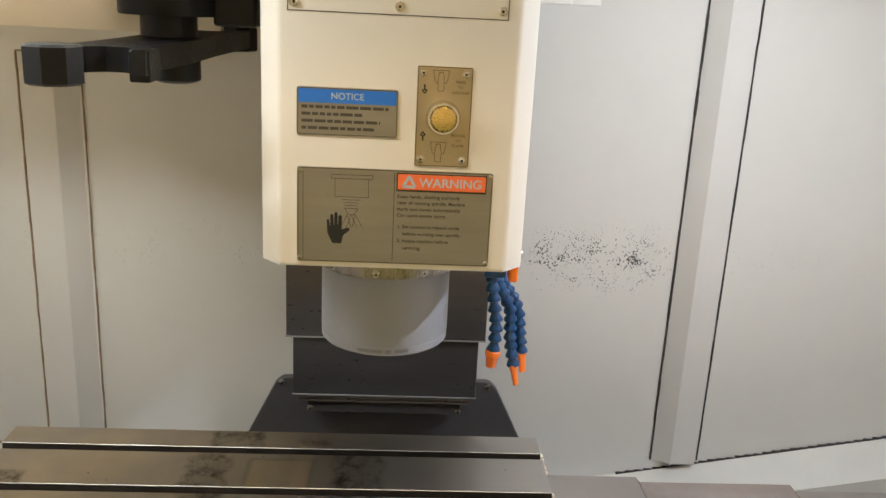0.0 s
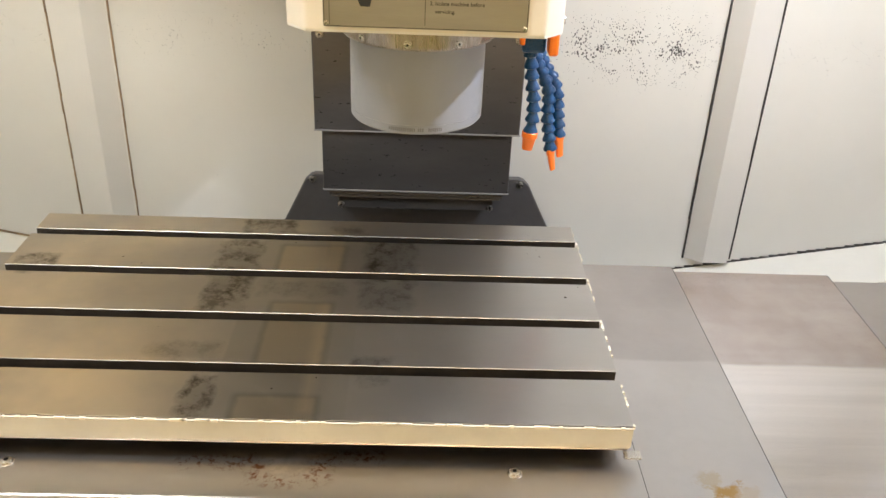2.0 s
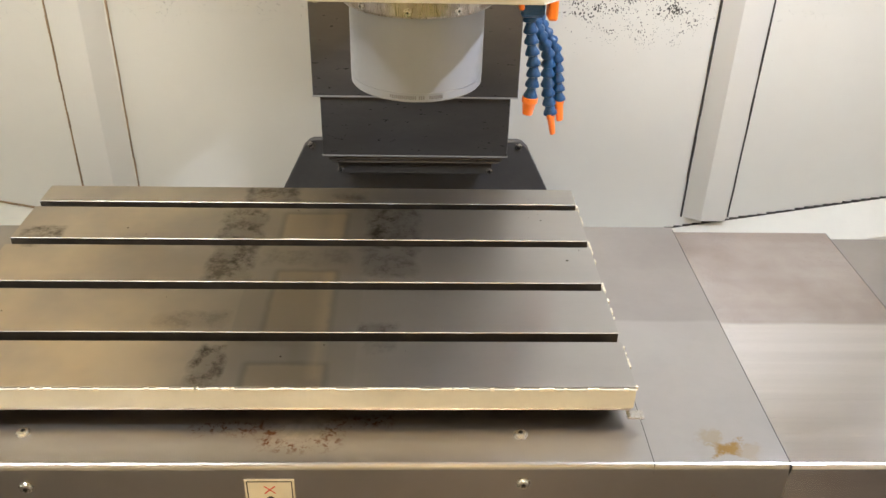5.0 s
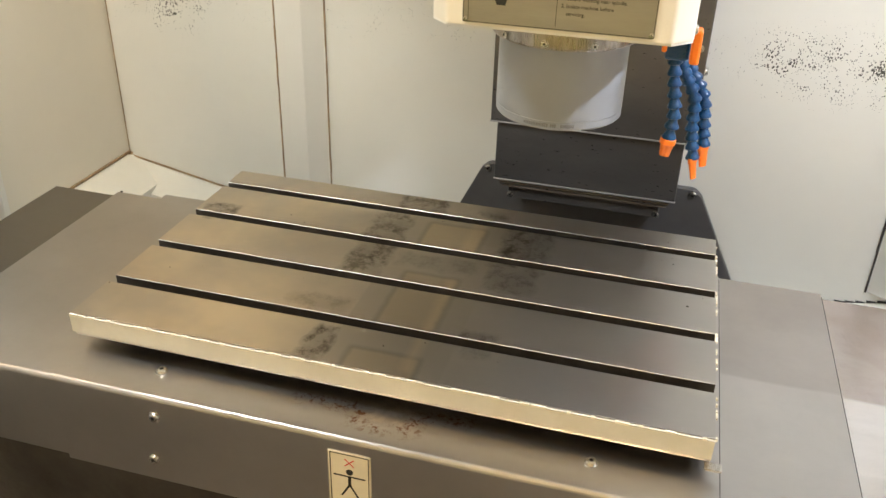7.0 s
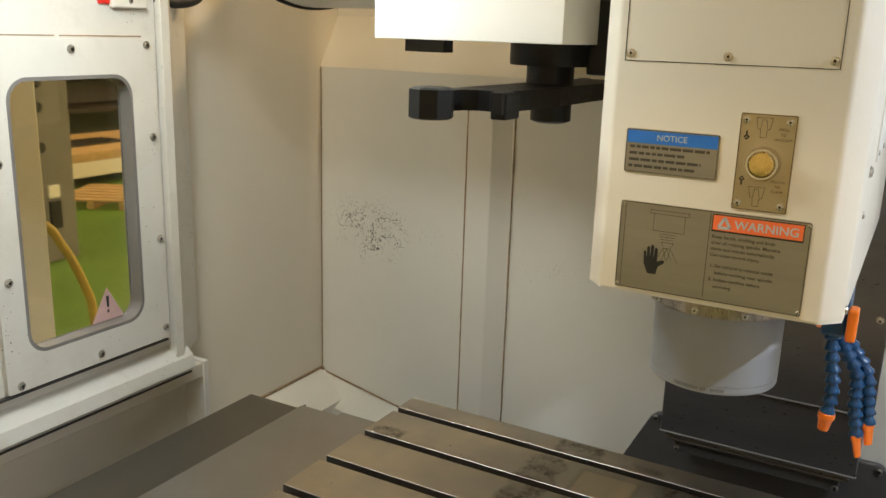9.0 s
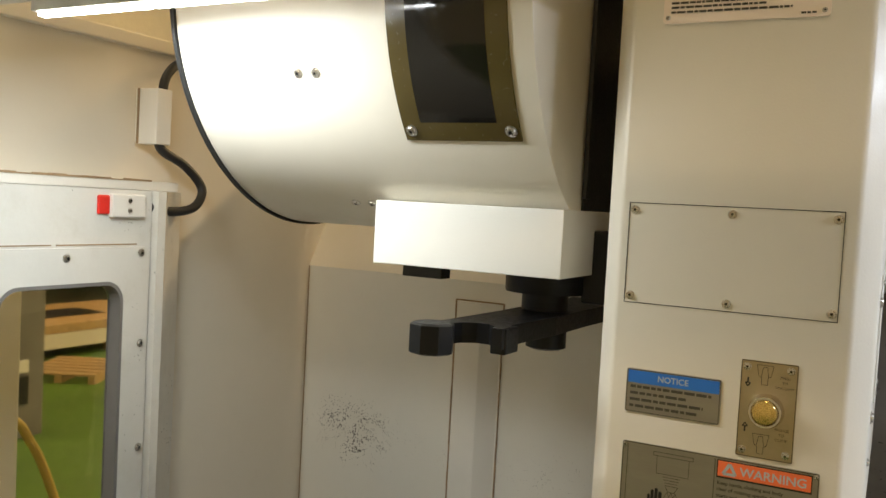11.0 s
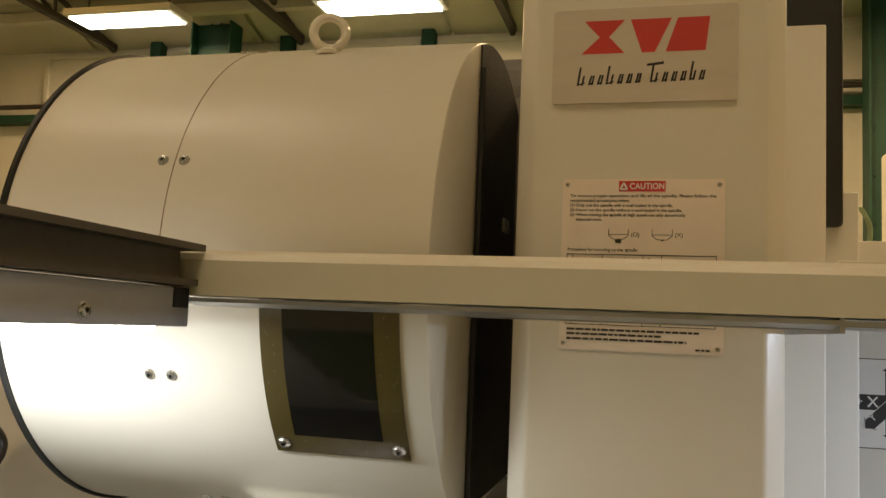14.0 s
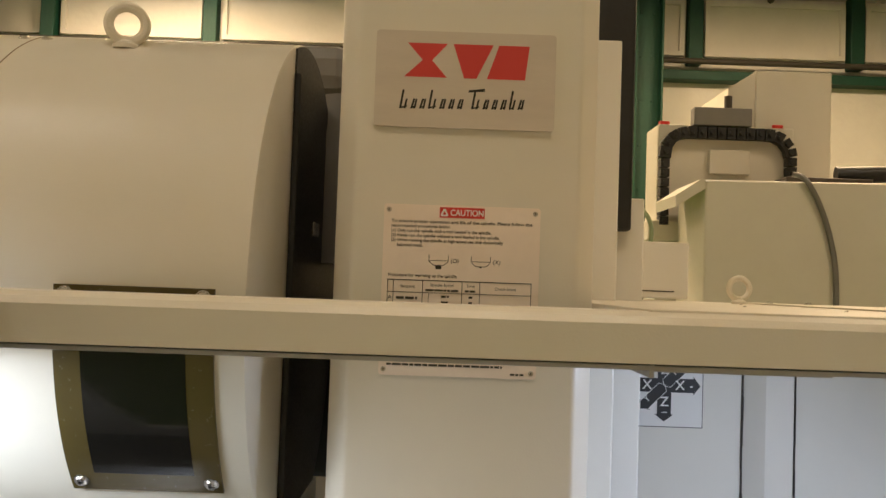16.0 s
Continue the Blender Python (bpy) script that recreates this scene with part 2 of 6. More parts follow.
def cover_steel(name, colour, rough, rust=False, brushed=(1, 1, 1), spread=0.012):
    m, nt, b, h = mat(name, colour, rough, 1.0, var=0.08, scale=4, stretch=brushed, bump=0.05, bscale=300, bdist=0.0004)
    col = h["col"]
    pos = axes_of(nt, h["co"])
    edge = h["noise"](9, 4, 0.6, True).outputs["Fac"]
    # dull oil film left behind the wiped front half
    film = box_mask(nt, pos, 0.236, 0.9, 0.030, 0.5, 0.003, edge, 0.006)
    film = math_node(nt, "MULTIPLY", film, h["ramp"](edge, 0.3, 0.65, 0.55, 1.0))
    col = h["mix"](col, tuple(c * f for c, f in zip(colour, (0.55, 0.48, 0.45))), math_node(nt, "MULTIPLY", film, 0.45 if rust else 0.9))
    nt.links.new(col, b.inputs["Base Color"])
    fine = h["noise"](60, 5, 0.65).outputs["Fac"]
    nt.links.new(math_node(nt, "ADD", h["ramp"](fine, 0.3, 0.7, rough - spread, rough + spread), 0.0), b.inputs["Roughness"])
    if rust:
        wob = h["noise"](40, 5, 0.7, True).outputs["Fac"]
        speck = h["ramp"](h["noise"](150, 6, 0.75, True).outputs["Fac"], 0.50, 0.58, 0, 0.9)
        k2 = math_node(nt, "MULTIPLY", box_mask(nt, pos, -0.150, -0.092, -0.190, -0.150, 0.008, wob, 0.02), h["ramp"](h["noise"](60, 6, 0.7, True).outputs["Fac"], 0.42, 0.55, 0.1, 0.6))
        col = h["mix"](col, (0.70, 0.66, 0.62), k2)
        k1 = None
        for bx in ((-0.24, -0.16, -0.176, -0.160), (-0.168, -0.146, -0.196, -0.160), (-0.150, -0.095, -0.202, -0.186), (-0.104, -0.084, -0.194, -0.158), (-0.085, -0.03, -0.168, -0.150)):
            m1 = box_mask(nt, pos, *bx, 0.006, wob, 0.02)
            k1 = m1 if k1 is None else math_node(nt, "MAXIMUM", k1, m1)
        col = h["mix"](col, (0.20, 0.075, 0.03), math_node(nt, "MULTIPLY", k1, speck))
        for bx, tint, amount in (((0.308, 0.330, -0.206, -0.186), (0.36, 0.20, 0.03), 0.85), ((0.296, 0.318, -0.190, -0.168), (0.40, 0.30, 0.16), 0.5), ((0.325, 0.352, -0.208, -0.192), (0.42, 0.31, 0.18), 0.4)):
            col = h["mix"](col, tint, math_node(nt, "MULTIPLY", box_mask(nt, pos, *bx, 0.004, wob, 0.03), amount))
        nt.links.new(col, b.inputs["Base Color"])
    return m


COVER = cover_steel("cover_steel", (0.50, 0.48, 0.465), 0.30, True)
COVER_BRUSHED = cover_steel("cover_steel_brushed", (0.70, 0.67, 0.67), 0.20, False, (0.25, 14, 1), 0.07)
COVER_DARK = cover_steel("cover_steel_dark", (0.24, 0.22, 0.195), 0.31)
BELLOWS = mat("way_cover_grey", (0.150, 0.143, 0.138), 0.33, 0.7, var=0.12, scale=4, stretch=(1, 1, 3), bump=0.08, bscale=200)[0]
BASE_GREY = mat("base_plate_grey", (0.17, 0.165, 0.165), 0.42, 0.5, var=0.12, scale=5, bump=0.1, bscale=160)[0]
PAN = mat("chip_pan_steel", (0.17, 0.15, 0.13), 0.38, 0.8, var=0.35, scale=6, bump=0.2, bscale=80)[0]
TABLE_PAINT = mat("table_edge_cream", (0.62, 0.60, 0.52), 0.5, var=0.08, scale=12, bump=0.1, bscale=120)[0]
STAINLESS = mat("plate_stainless", (0.38, 0.36, 0.325), 0.38, 0.9, var=0.06, scale=6, stretch=(1, 1, 10))[0]
BRASSY = mat("plate_brass_tone", (0.50, 0.42, 0.28), 0.36, 0.85, var=0.08, scale=20)[0]
PLATE_PALE = mat("plate_pale", (0.90, 0.78, 0.67), 0.42, 0.0, var=0.04, scale=10)[0]
LOGO_PLATE = mat("plate_champagne", (0.64, 0.565, 0.48), 0.38, 0.25, var=0.04, scale=8, stretch=(1, 1, 6))[0]
SCREW = mat("screw_steel", (0.62, 0.60, 0.56), 0.25, 1.0, var=0.1, scale=60)[0]
CHROME = mat("chrome", (0.72, 0.70, 0.66), 0.16, 1.0, var=0.05, scale=30)[0]
BRASS = mat("brass_button", (0.78, 0.58, 0.22), 0.25, 0.9, var=0.08, scale=60)[0]
# oily slot iron, near-black so that the recess shade is in its colour
OILY_SHADED_IRON = mat("slot_oily_shaded_iron", (0.055, 0.048, 0.04), 0.45, 0.5, var=0.25, scale=30)[0]
# upright streaks in the ring's colour paint its reflections
RING_STEEL = mat("ring_steel", (0.42, 0.38, 0.34), 0.28, 1.0, var=0.22, scale=30, stretch=(3, 3, 0.2))[0]
CAP_GREY = mat("spindle_cap_grey", (0.28, 0.29, 0.31), 0.38, var=0.03, scale=8)[0]
INK = mat("ink_black", (0.015, 0.015, 0.015), 0.5, var=0.05)[0]
STAMP_GREY = mat("stamp_grey", (0.17, 0.17, 0.18), 0.5, var=0.1)[0]
INK_SOFT = mat("ink_etched", (0.05, 0.045, 0.035), 0.55, var=0.1)[0]
BLUE = mat("print_blue", (0.02, 0.16, 0.56), 0.45, var=0.03)[0]
ORANGE_INK = mat("print_orange", (0.86, 0.17, 0.05), 0.45, var=0.03)[0]
RED_INK = mat("print_red", (0.62, 0.045, 0.035), 0.45, var=0.03)[0]
LIGHT_INK = mat("print_grey", (0.46, 0.50, 0.50), 0.5, var=0.03)[0]
WHITE_INK = mat("print_white", (0.82, 0.82, 0.80), 0.5, var=0.02)[0]
STICKER = mat("sticker_ivory", (0.74, 0.70, 0.58), 0.5, var=0.04, scale=30)[0]
PINK = mat("sticker_pink", (0.62, 0.42, 0.40), 0.5, var=0.08, scale=40)[0]
HOSE_BLUE = mat("hose_blue_plastic", (0.003, 0.055, 0.165), 0.3, var=0.12, scale=40)[0]
HOSE_ORANGE = mat("hose_orange_plastic", (0.90, 0.20, 0.015), 0.35, var=0.08, scale=40)[0]
BLACK_METAL = mat("arm_black", (0.005, 0.005, 0.0055), 0.40, 0.0, var=0.2, scale=12, spec=0.3)[0]
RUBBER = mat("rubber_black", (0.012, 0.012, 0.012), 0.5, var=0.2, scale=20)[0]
SMOKED = mat("smoked_panel", (0.010, 0.009, 0.007), 0.05, var=0.1, scale=8)[0]
SMOKED_EDGE = mat("smoked_panel_edge", (0.085, 0.062, 0.018), 0.2, var=0.1, scale=12)[0]
DARK_RAIL = mat("dark_rail", (0.10, 0.085, 0.065), 0.5, 0.2, var=0.12, scale=6)[0]
RAIL_GREY = mat("rail_grey", (0.46, 0.45, 0.44), 0.42, 0.5, var=0.05, scale=6)[0]
RED_PLASTIC = mat("red_plastic", (0.70, 0.03, 0.02), 0.35, var=0.05)[0]
FLOOR_GREEN = mat("floor_green_paint", (0.10, 0.20, 0.03), 0.35, var=0.18, scale=1.5, bump=0.05, bscale=30)[0]
SHED_WALL = mat("shed_wall_white", (0.74, 0.70, 0.62), 0.8, var=0.06, scale=1.2, bump=0.3, bscale=14, bdist=0.01)[0]
SHED_ROOF = mat("shed_roof_lining", (0.62, 0.58, 0.50), 0.8, var=0.1, scale=1.0)[0]
SHED_GREEN = mat("steelwork_green", (0.005, 0.055, 0.030), 0.6, var=0.15, scale=3)[0]
SHED_DARK = mat("truss_dark", (0.05, 0.04, 0.03), 0.6, var=0.15, scale=3)[0]
MACHINE_CREAM = mat("machine_cream", (0.70, 0.66, 0.57), 0.45, var=0.04, scale=2)[0]
MACHINE_GREEN = mat("machine_green", (0.26, 0.34, 0.20), 0.45, var=0.08, scale=5)[0]
WOOD = mat("pallet_wood", (0.50, 0.34, 0.16), 0.7, var=0.2, scale=4, stretch=(1, 6, 6), bump=0.2, bscale=60)[0]
HOSE_YELLOW = mat("hose_yellow", (0.55, 0.40, 0.10), 0.45, var=0.1, scale=10)[0]
CONTROL_GREY = mat("cabinet_grey", (0.20, 0.19, 0.18), 0.5, var=0.1, scale=4)[0]


def emitter(name, colour, strength):
    m = bpy.data.materials.new(name)
    m.use_nodes = True
    b = m.node_tree.nodes["Principled BSDF"]
    b.inputs["Base Color"].default_value = (*colour, 1)
    b.inputs["Emission Color"].default_value = (*colour, 1)
    b.inputs["Emission Strength"].default_value = strength
    return m


LUMINAIRE = emitter("luminaire_glow", (1.0, 0.93, 0.78), 14)
SKYLIGHT = emitter("rooflight_glow", (1.0, 0.62, 0.2), 3.0)
TUBE = emitter("tube_glow", (0.97, 0.97, 0.95), 30)
GLASS = bpy.data.materials.new("window_glass")
GLASS.use_nodes = True
_g = GLASS.node_tree.nodes["Principled BSDF"]
_g.inputs["Base Color"].default_value, _g.inputs["Roughness"].default_value = (0.93, 0.94, 0.86, 1), 0.03
_g.inputs["Transmission Weight"].default_value, _g.inputs["IOR"].default_value = 1.0, 1.45


# ---- building helpers ----
def mesh_ob(name, bm, material, smooth=False):
    me = bpy.data.meshes.new(name)
    bmesh.ops.recalc_face_normals(bm, faces=bm.faces[:])
    bm.to_mesh(me)
    bm.free()
    me.materials.append(material)
    if smooth:
        me.polygons.foreach_set("use_smooth", [True] * len(me.polygons))
        me.set_sharp_from_angle(angle=radians(35))
    return new(name, me)


def adopt(ob, parent):
    """Make ob a part of parent, where it stands."""
    ob.parent = parent
    if parent.type == "EMPTY":
        ob.matrix_parent_inverse = Matrix.Translation(parent.location).inverted()
    return ob


def part(name, bm, material, parent, label="", smooth=False):
    ob = adopt(mesh_ob(name, bm, material, smooth), parent)
    if label:
        ob["label"] = label
    return ob


def thing(name, label, category, group="", at=(0, 0, 0)):
    ob = new(name)
    ob.location = at
    ob.empty_display_size = 0.02
    return tagged(ob, label, category, group)


def struct(name, bm, material, label="", smooth=False):
    return tagged(mesh_ob(name, bm, material, smooth), label, "", "", "structure")


def add_box(bm, x0, x1, y0, y1, z0, z1, bevel=0.0, seg=2):
    r = bmesh.ops.create_cube(bm, size=1)
    vs = r["verts"]
    for v in vs:
        v.co = Vector(((x0 + x1) / 2 + v.co.x * (x1 - x0), (y0 + y1) / 2 + v.co.y * (y1 - y0), (z0 + z1) / 2 + v.co.z * (z1 - z0)))
    if bevel:
        es = list({e for v in vs for e in v.link_edges})
        bmesh.ops.bevel(bm, geom=es, offset=bevel, segments=seg, affect="EDGES", profile=0.5)
    return bm


def box(*a, **k):
    return add_box(bmesh.new(), *a, **k)


def frame_between(a, c):
    """Matrix whose z runs from a to c, at their middle."""
    a, c = Vector(a), Vector(c)
    d = c - a
    return Matrix.Translation((a + c) / 2) @ d.to_track_quat("Z", "Y").to_matrix().to_4x4(), d.length


def add_rod(bm, a, c, r0, r1=None, seg=20, caps=True):
    m, n = frame_between(a, c)
    bmesh.ops.create_cone(bm, cap_ends=caps, segments=seg, radius1=r0, radius2=r0 if r1 is None else r1, depth=n, matrix=m)
    return bm


def rod(*a, **k):
    return add_rod(bmesh.new(), *a, **k)


def revolve(profile, m=None, seg=40):
    """Turn (radius, height) pairs round z; m places the result."""
    bm = bmesh.new()
    rings = []
    for r, z in profile:
        rings.append([bm.verts.new((r * math.cos(2 * math.pi * i / seg), r * math.sin(2 * math.pi * i / seg), z)) for i in range(seg)])
    for p, q in zip(rings, rings[1:]):
        for i in range(seg):
            bm.faces.new((p[i], p[(i + 1) % seg], q[(i + 1) % seg], q[i]))
    for ring, flip in ((rings[0], True), (rings[-1], False)):
        bm.faces.new(ring[::-1] if flip else ring)
    if m is not None:
        bm.transform(m)
    return bm


def prism(pts, lo, hi, axis, bevel=0.0):
    """Extrude a closed outline along an axis: pts are the other two coordinates in xyz order."""
    bm = bmesh.new()

    def place(p, h):
        return {"x": (h, p[0], p[1]), "y": (p[0], h, p[1]), "z": (p[0], p[1], h)}[axis]
    a = [bm.verts.new(place(p, lo)) for p in pts]
    c = [bm.verts.new(place(p, hi)) for p in pts]
    n = len(pts)
    bm.faces.new(a), bm.faces.new(c[::-1])
    for i in range(n):
        bm.faces.new((a[i], c[i], c[(i + 1) % n], a[(i + 1) % n]))
    if bevel:
        bmesh.ops.bevel(bm, geom=bm.edges[:], offset=bevel, segments=2, affect="EDGES", profile=0.5)
    return bm


def round_rect(x0, x1, z0, z1, r, n=6):
    pts = []
    for cx, cz, a0 in ((x1 - r, z1 - r, 0), (x0 + r, z1 - r, 90), (x0 + r, z0 + r, 180), (x1 - r, z0 + r, 270)):
        for i in range(n + 1):
            a = radians(a0 + 90 * i / n)
            pts.append((cx + r * math.cos(a), cz + r * math.sin(a)))
    return pts


def tube_along(pts, r, seg=12, smooth_n=6):
    """A bent tube through the points (Catmull-Rom)."""
    P = [Vector(p) for p in pts]
    path = []
    for i in range(len(P) - 1):
        p0, p1, p2, p3 = P[max(0, i - 1)], P[i], P[i + 1], P[min(len(P) - 1, i + 2)]
        for k in range(smooth_n):
            t = k / smooth_n
            path.append(0.5 * ((2 * p1) + (p2 - p0) * t + (2 * p0 - 5 * p1 + 4 * p2 - p3) * t * t + (3 * p1 - p0 - 3 * p2 + p3) * t ** 3))
    path.append(P[-1])
    bm = bmesh.new()
    rings, ref = [], Vector((0.3, 0.9, 0.2))
    for i, p in enumerate(path):
        d = (path[min(i + 1, len(path) - 1)] - path[max(i - 1, 0)]).normalized()
        u = (ref - d * ref.dot(d)).normalized()
        ref = u
        w = d.cross(u)
        rings.append([bm.verts.new(p + r * (math.cos(a) * u + math.sin(a) * w)) for a in (2 * math.pi * k / seg for k in range(seg))])
    for a, c in zip(rings, rings[1:]):
        for k in range(seg):
            bm.faces.new((a[k], a[(k + 1) % seg], c[(k + 1) % seg], c[k]))
    bm.faces.new(rings[0][::-1]), bm.faces.new(rings[-1])
    return bm


FRONT = Matrix.Rotation(radians(90), 4, "X")


def words(text, x, z, y, height, material, parent, name="lettering", align="LEFT", width=None, m=None, bold=0.0, shear=0.0):
    """Printed words on a face that looks to -y, the first line's foot at (x, z)."""
    cu = bpy.data.curves.new("lettering", "FONT")
    cu.body, cu.size, cu.align_x, cu.offset, cu.shear, cu.extrude = text, 1.0, align, bold, shear, 0.0
    tmp = bpy.data.objects.new("lettering_tmp", cu)
    scene.collection.objects.link(tmp)
    me = bpy.data.meshes.new_from_object(tmp.evaluated_get(bpy.context.evaluated_depsgraph_get()))
    bpy.data.objects.remove(tmp)
    bpy.data.curves.remove(cu)
    s = height / 0.69
    sx = s
    if width:
        xs = [v.co.x for v in me.vertices]
        sx = width / (max(xs) - min(xs))
    base = m if m is not None else Matrix.Translation((x, y, z)) @ FRONT
    me.transform(base @ Matrix.Diagonal((sx, s, 1, 1)))
    me.materials.clear()
    me.materials.append(material)
    return adopt(new(name, me), parent)


def bars(rows, material, parent, y, name="print", thick=0.0003):
    """Flat printed bars (x0, x1, z0, z1) on a face that looks to -y."""
    bm = bmesh.new()
    for x0, x1, z0, z1 in rows:
        add_box(bm, x0, x1, y - thick, y, z0, z1)
    ob = part(name, bm, material, parent)
    return tagged(ob, kind="stuff") if len(rows) > 1 else ob


_screws = {}


def screw(parent, at, direction=(0, -1, 0), r=0.0042, name="screw", h=0.6):
    """Button-head socket screw with washer rim and a hexagon recess."""
    key = round(r, 5), h
    if key not in _screws:
        bm = bmesh.new()
        prof = [(r * 1.15, 0), (r * 1.15, r * 0.14), (r, r * 0.16), (r * 0.96, r * h * 0.55), (r * 0.8, r * h * 0.9), (r * 0.5, r * h), (r * 0.36, r * h), (r * 0.33, r * h * 0.35)]
        seg = 12
        rings = [[bm.verts.new((q * math.cos(2 * math.pi * i / seg), q * math.sin(2 * math.pi * i / seg), z)) for i in range(seg)] for q, z in prof]
        for p, q in zip(rings, rings[1:]):
            for i in range(seg):
                bm.faces.new((p[i], p[(i + 1) % seg], q[(i + 1) % seg], q[i]))
        # socket faces in black: shade inside the recess as colour
        f = bm.faces.new(rings[-1])
        f.material_index = 1
        for face in bm.faces:
            if all(v in rings[-1] or v in rings[-2] for v in face.verts):
                face.material_index = 1
        me = bpy.data.meshes.new("screw")
        bm.to_mesh(me)
        bm.free()
        me.materials.append(SCREW)
        me.materials.append(INK)
        me.polygons.foreach_set("use_smooth", [True] * len(me.polygons))
        me.set_sharp_from_angle(angle=radians(40))
        _screws[key] = me
    ob = new(name, _screws[key])
    ob.matrix_world = Matrix.Translation(at) @ Vector(direction).to_track_quat("Z", "Y").to_matrix().to_4x4()
    return adopt(ob, parent)


# ---- workshop round the machine ----
struct("ground", box(-9, 9, -7, 9.2, -0.1, 0.0), FLOOR_GREEN, "green painted workshop floor")
# the south wall is unseen, its distance set for bounce light and reflections
for nm, b_ in (("wall_north", (-9, 9, 8.2, 8.4, 0, 6.6)), ("wall_south_unseen", (-9, 9, -4.2, -4.0, 0, 6.6)), ("wall_west", (-9.2, -9, -7.2, 8.4, 0, 6.6)), ("wall_east", (9, 9.2, -7.2, 8.4, 0, 6.6))):
    struct(nm, box(*b_), SHED_WALL, "painted brick workshop wall")


def roof_z(y):
    return 5.12 + 0.26 * (8.2 - y) if y > 1.5 else 6.862 - 0.26 * (1.5 - y)


def shed_roof():
    bm = bmesh.new()
    for ya, yb in ((8.4, 1.5), (1.5, -4.2)):
        n = 6
        for i in range(n):
            y0, y1 = ya + (yb - ya) * i / n, ya + (yb - ya) * (i + 1) / n
            for k in range(8):
                x0 = -9.2 + k * 2.3
                vs = [bm.verts.new(p) for p in ((x0 + 0.02, y0 - 0.02, roof_z(y0)), (x0 + 2.28, y0 - 0.02, roof_z(y0)), (x0 + 2.28, y1 + 0.02, roof_z(y1)), (x0 + 0.02, y1 + 0.02, roof_z(y1)))]
                bm.faces.new(vs)
        add = [bm.verts.new(p) for p in ((-9.3, ya, roof_z(ya) + 0.04), (9.3, ya, roof_z(ya) + 0.04), (9.3, yb, roof_z(yb) + 0.04), (-9.3, yb, roof_z(yb) + 0.04))]
        bm.faces.new(add)
    return bm


struct("ceiling", shed_roof(), SHED_ROOF, "pale lined sloping workshop roof")


def steel_column(x, y, w=0.28, h=5.2):
    col = thing("steel_column", "dark green painted steel column against the wall", "column", "workshop columns", (x, y, 0))
    for dx in (-w / 2, w / 2 - 0.02):
        part("flange", box(x + dx, x + dx + 0.02, y - 0.14, y + 0.14, 0.0, h, bevel=0.003), SHED_GREEN, col)
    part("web", box(x - w / 2 + 0.02, x + w / 2 - 0.02, y - 0.012, y + 0.012, 0.0, h), SHED_GREEN, col)
    for k in range(9):
        for dx in (-0.06, 0.06):
            part("bolt", rod((x + dx, y - 0.012, 1.6 + k * 0.45), (x + dx, y - 0.024, 1.6 + k * 0.45), 0.014, seg=8), SHED_GREEN, col)
    return col


steel_column(2.0, 7.7)
steel_column(-5.0, 7.75, 0.5, 5.2)
steel_column(5.4, 7.7)


def wall_panel(x0, x1, z0, z1):
    bm = bmesh.new()
    add_box(bm, x0, x1, 8.16, 8.20, z0, z1, bevel=0.01)
    for a, c, d, e in ((x0, x1, z1 - 0.05, z1), (x0, x1, z0, z0 + 0.05), (x0, x0 + 0.05, z0 + 0.05, z1 - 0.05), (x1 - 0.05, x1, z0 + 0.05, z1 - 0.05)):
        add_box(bm, a, c, 8.12, 8.16, d, e)
    return tagged(mesh_ob("wall_panel", bm, SHED_WALL), "blanked window with a raised pale frame", "", "", "structure")


for i in range(9):
    x0 = -7.6 + i * 1.72
    wall_panel(x0, x0 + 1.5, 4.45, 5.05)
    bm = box(x0 + 1.53, x0 + 1.68, 8.05, 8.2, 4.35, 5.15, bevel=0.01)
    struct("window_post", bm, SHED_GREEN, "green steel window post")
struct("rail_green", box(-8.9, 8.9, 8.02, 8.2, 4.17, 4.27, bevel=0.01), SHED_GREEN, "green steel wall rail")
struct("pipe_run", rod((-8.9, 8.0, 4.36), (8.9, 8.0, 4.36), 0.03), SHED_DARK, "dark service pipe along the wall", smooth=True)


def roof_truss(x):
    t_ = thing("roof_truss", "dark steel lattice roof truss", "truss", "roof trusses", (x, 3, 5.1))
    part("chord", box(x - 0.04, x + 0.04, -2.8, 8.1, 5.08, 5.15), SHED_DARK, t_)
    ys = [8.1 - 1.1 * i for i in range(10)]
    for ya, yb in zip(ys, ys[1:]):
        part("chord", rod((x, ya, roof_z(ya) - 0.08), (x, yb, roof_z(yb) - 0.08), 0.035, seg=6), SHED_DARK, t_)
        part("brace", rod((x, ya, 5.12), (x, yb, roof_z(yb) - 0.08), 0.026, seg=6), SHED_DARK, t_)
        part("brace", rod((x, yb, 5.12), (x, yb, roof_z(yb) - 0.08), 0.02, seg=6), SHED_DARK, t_)


for x in (-8.6, -6.6, -4.1, -1.6, 0.9, 3.4, 5.9):
    roof_truss(x)
for y in (7.4, 6.5, 5.6, 4.4, 3.2, 2.2, 0.6, -0.8, -2.0):
    struct("purlin", box(-9.2, 9.2, y - 0.05, y + 0.05, roof_z(y) - 0.13, roof_z(y) - 0.015), SHED_ROOF, "pale roof purlin")
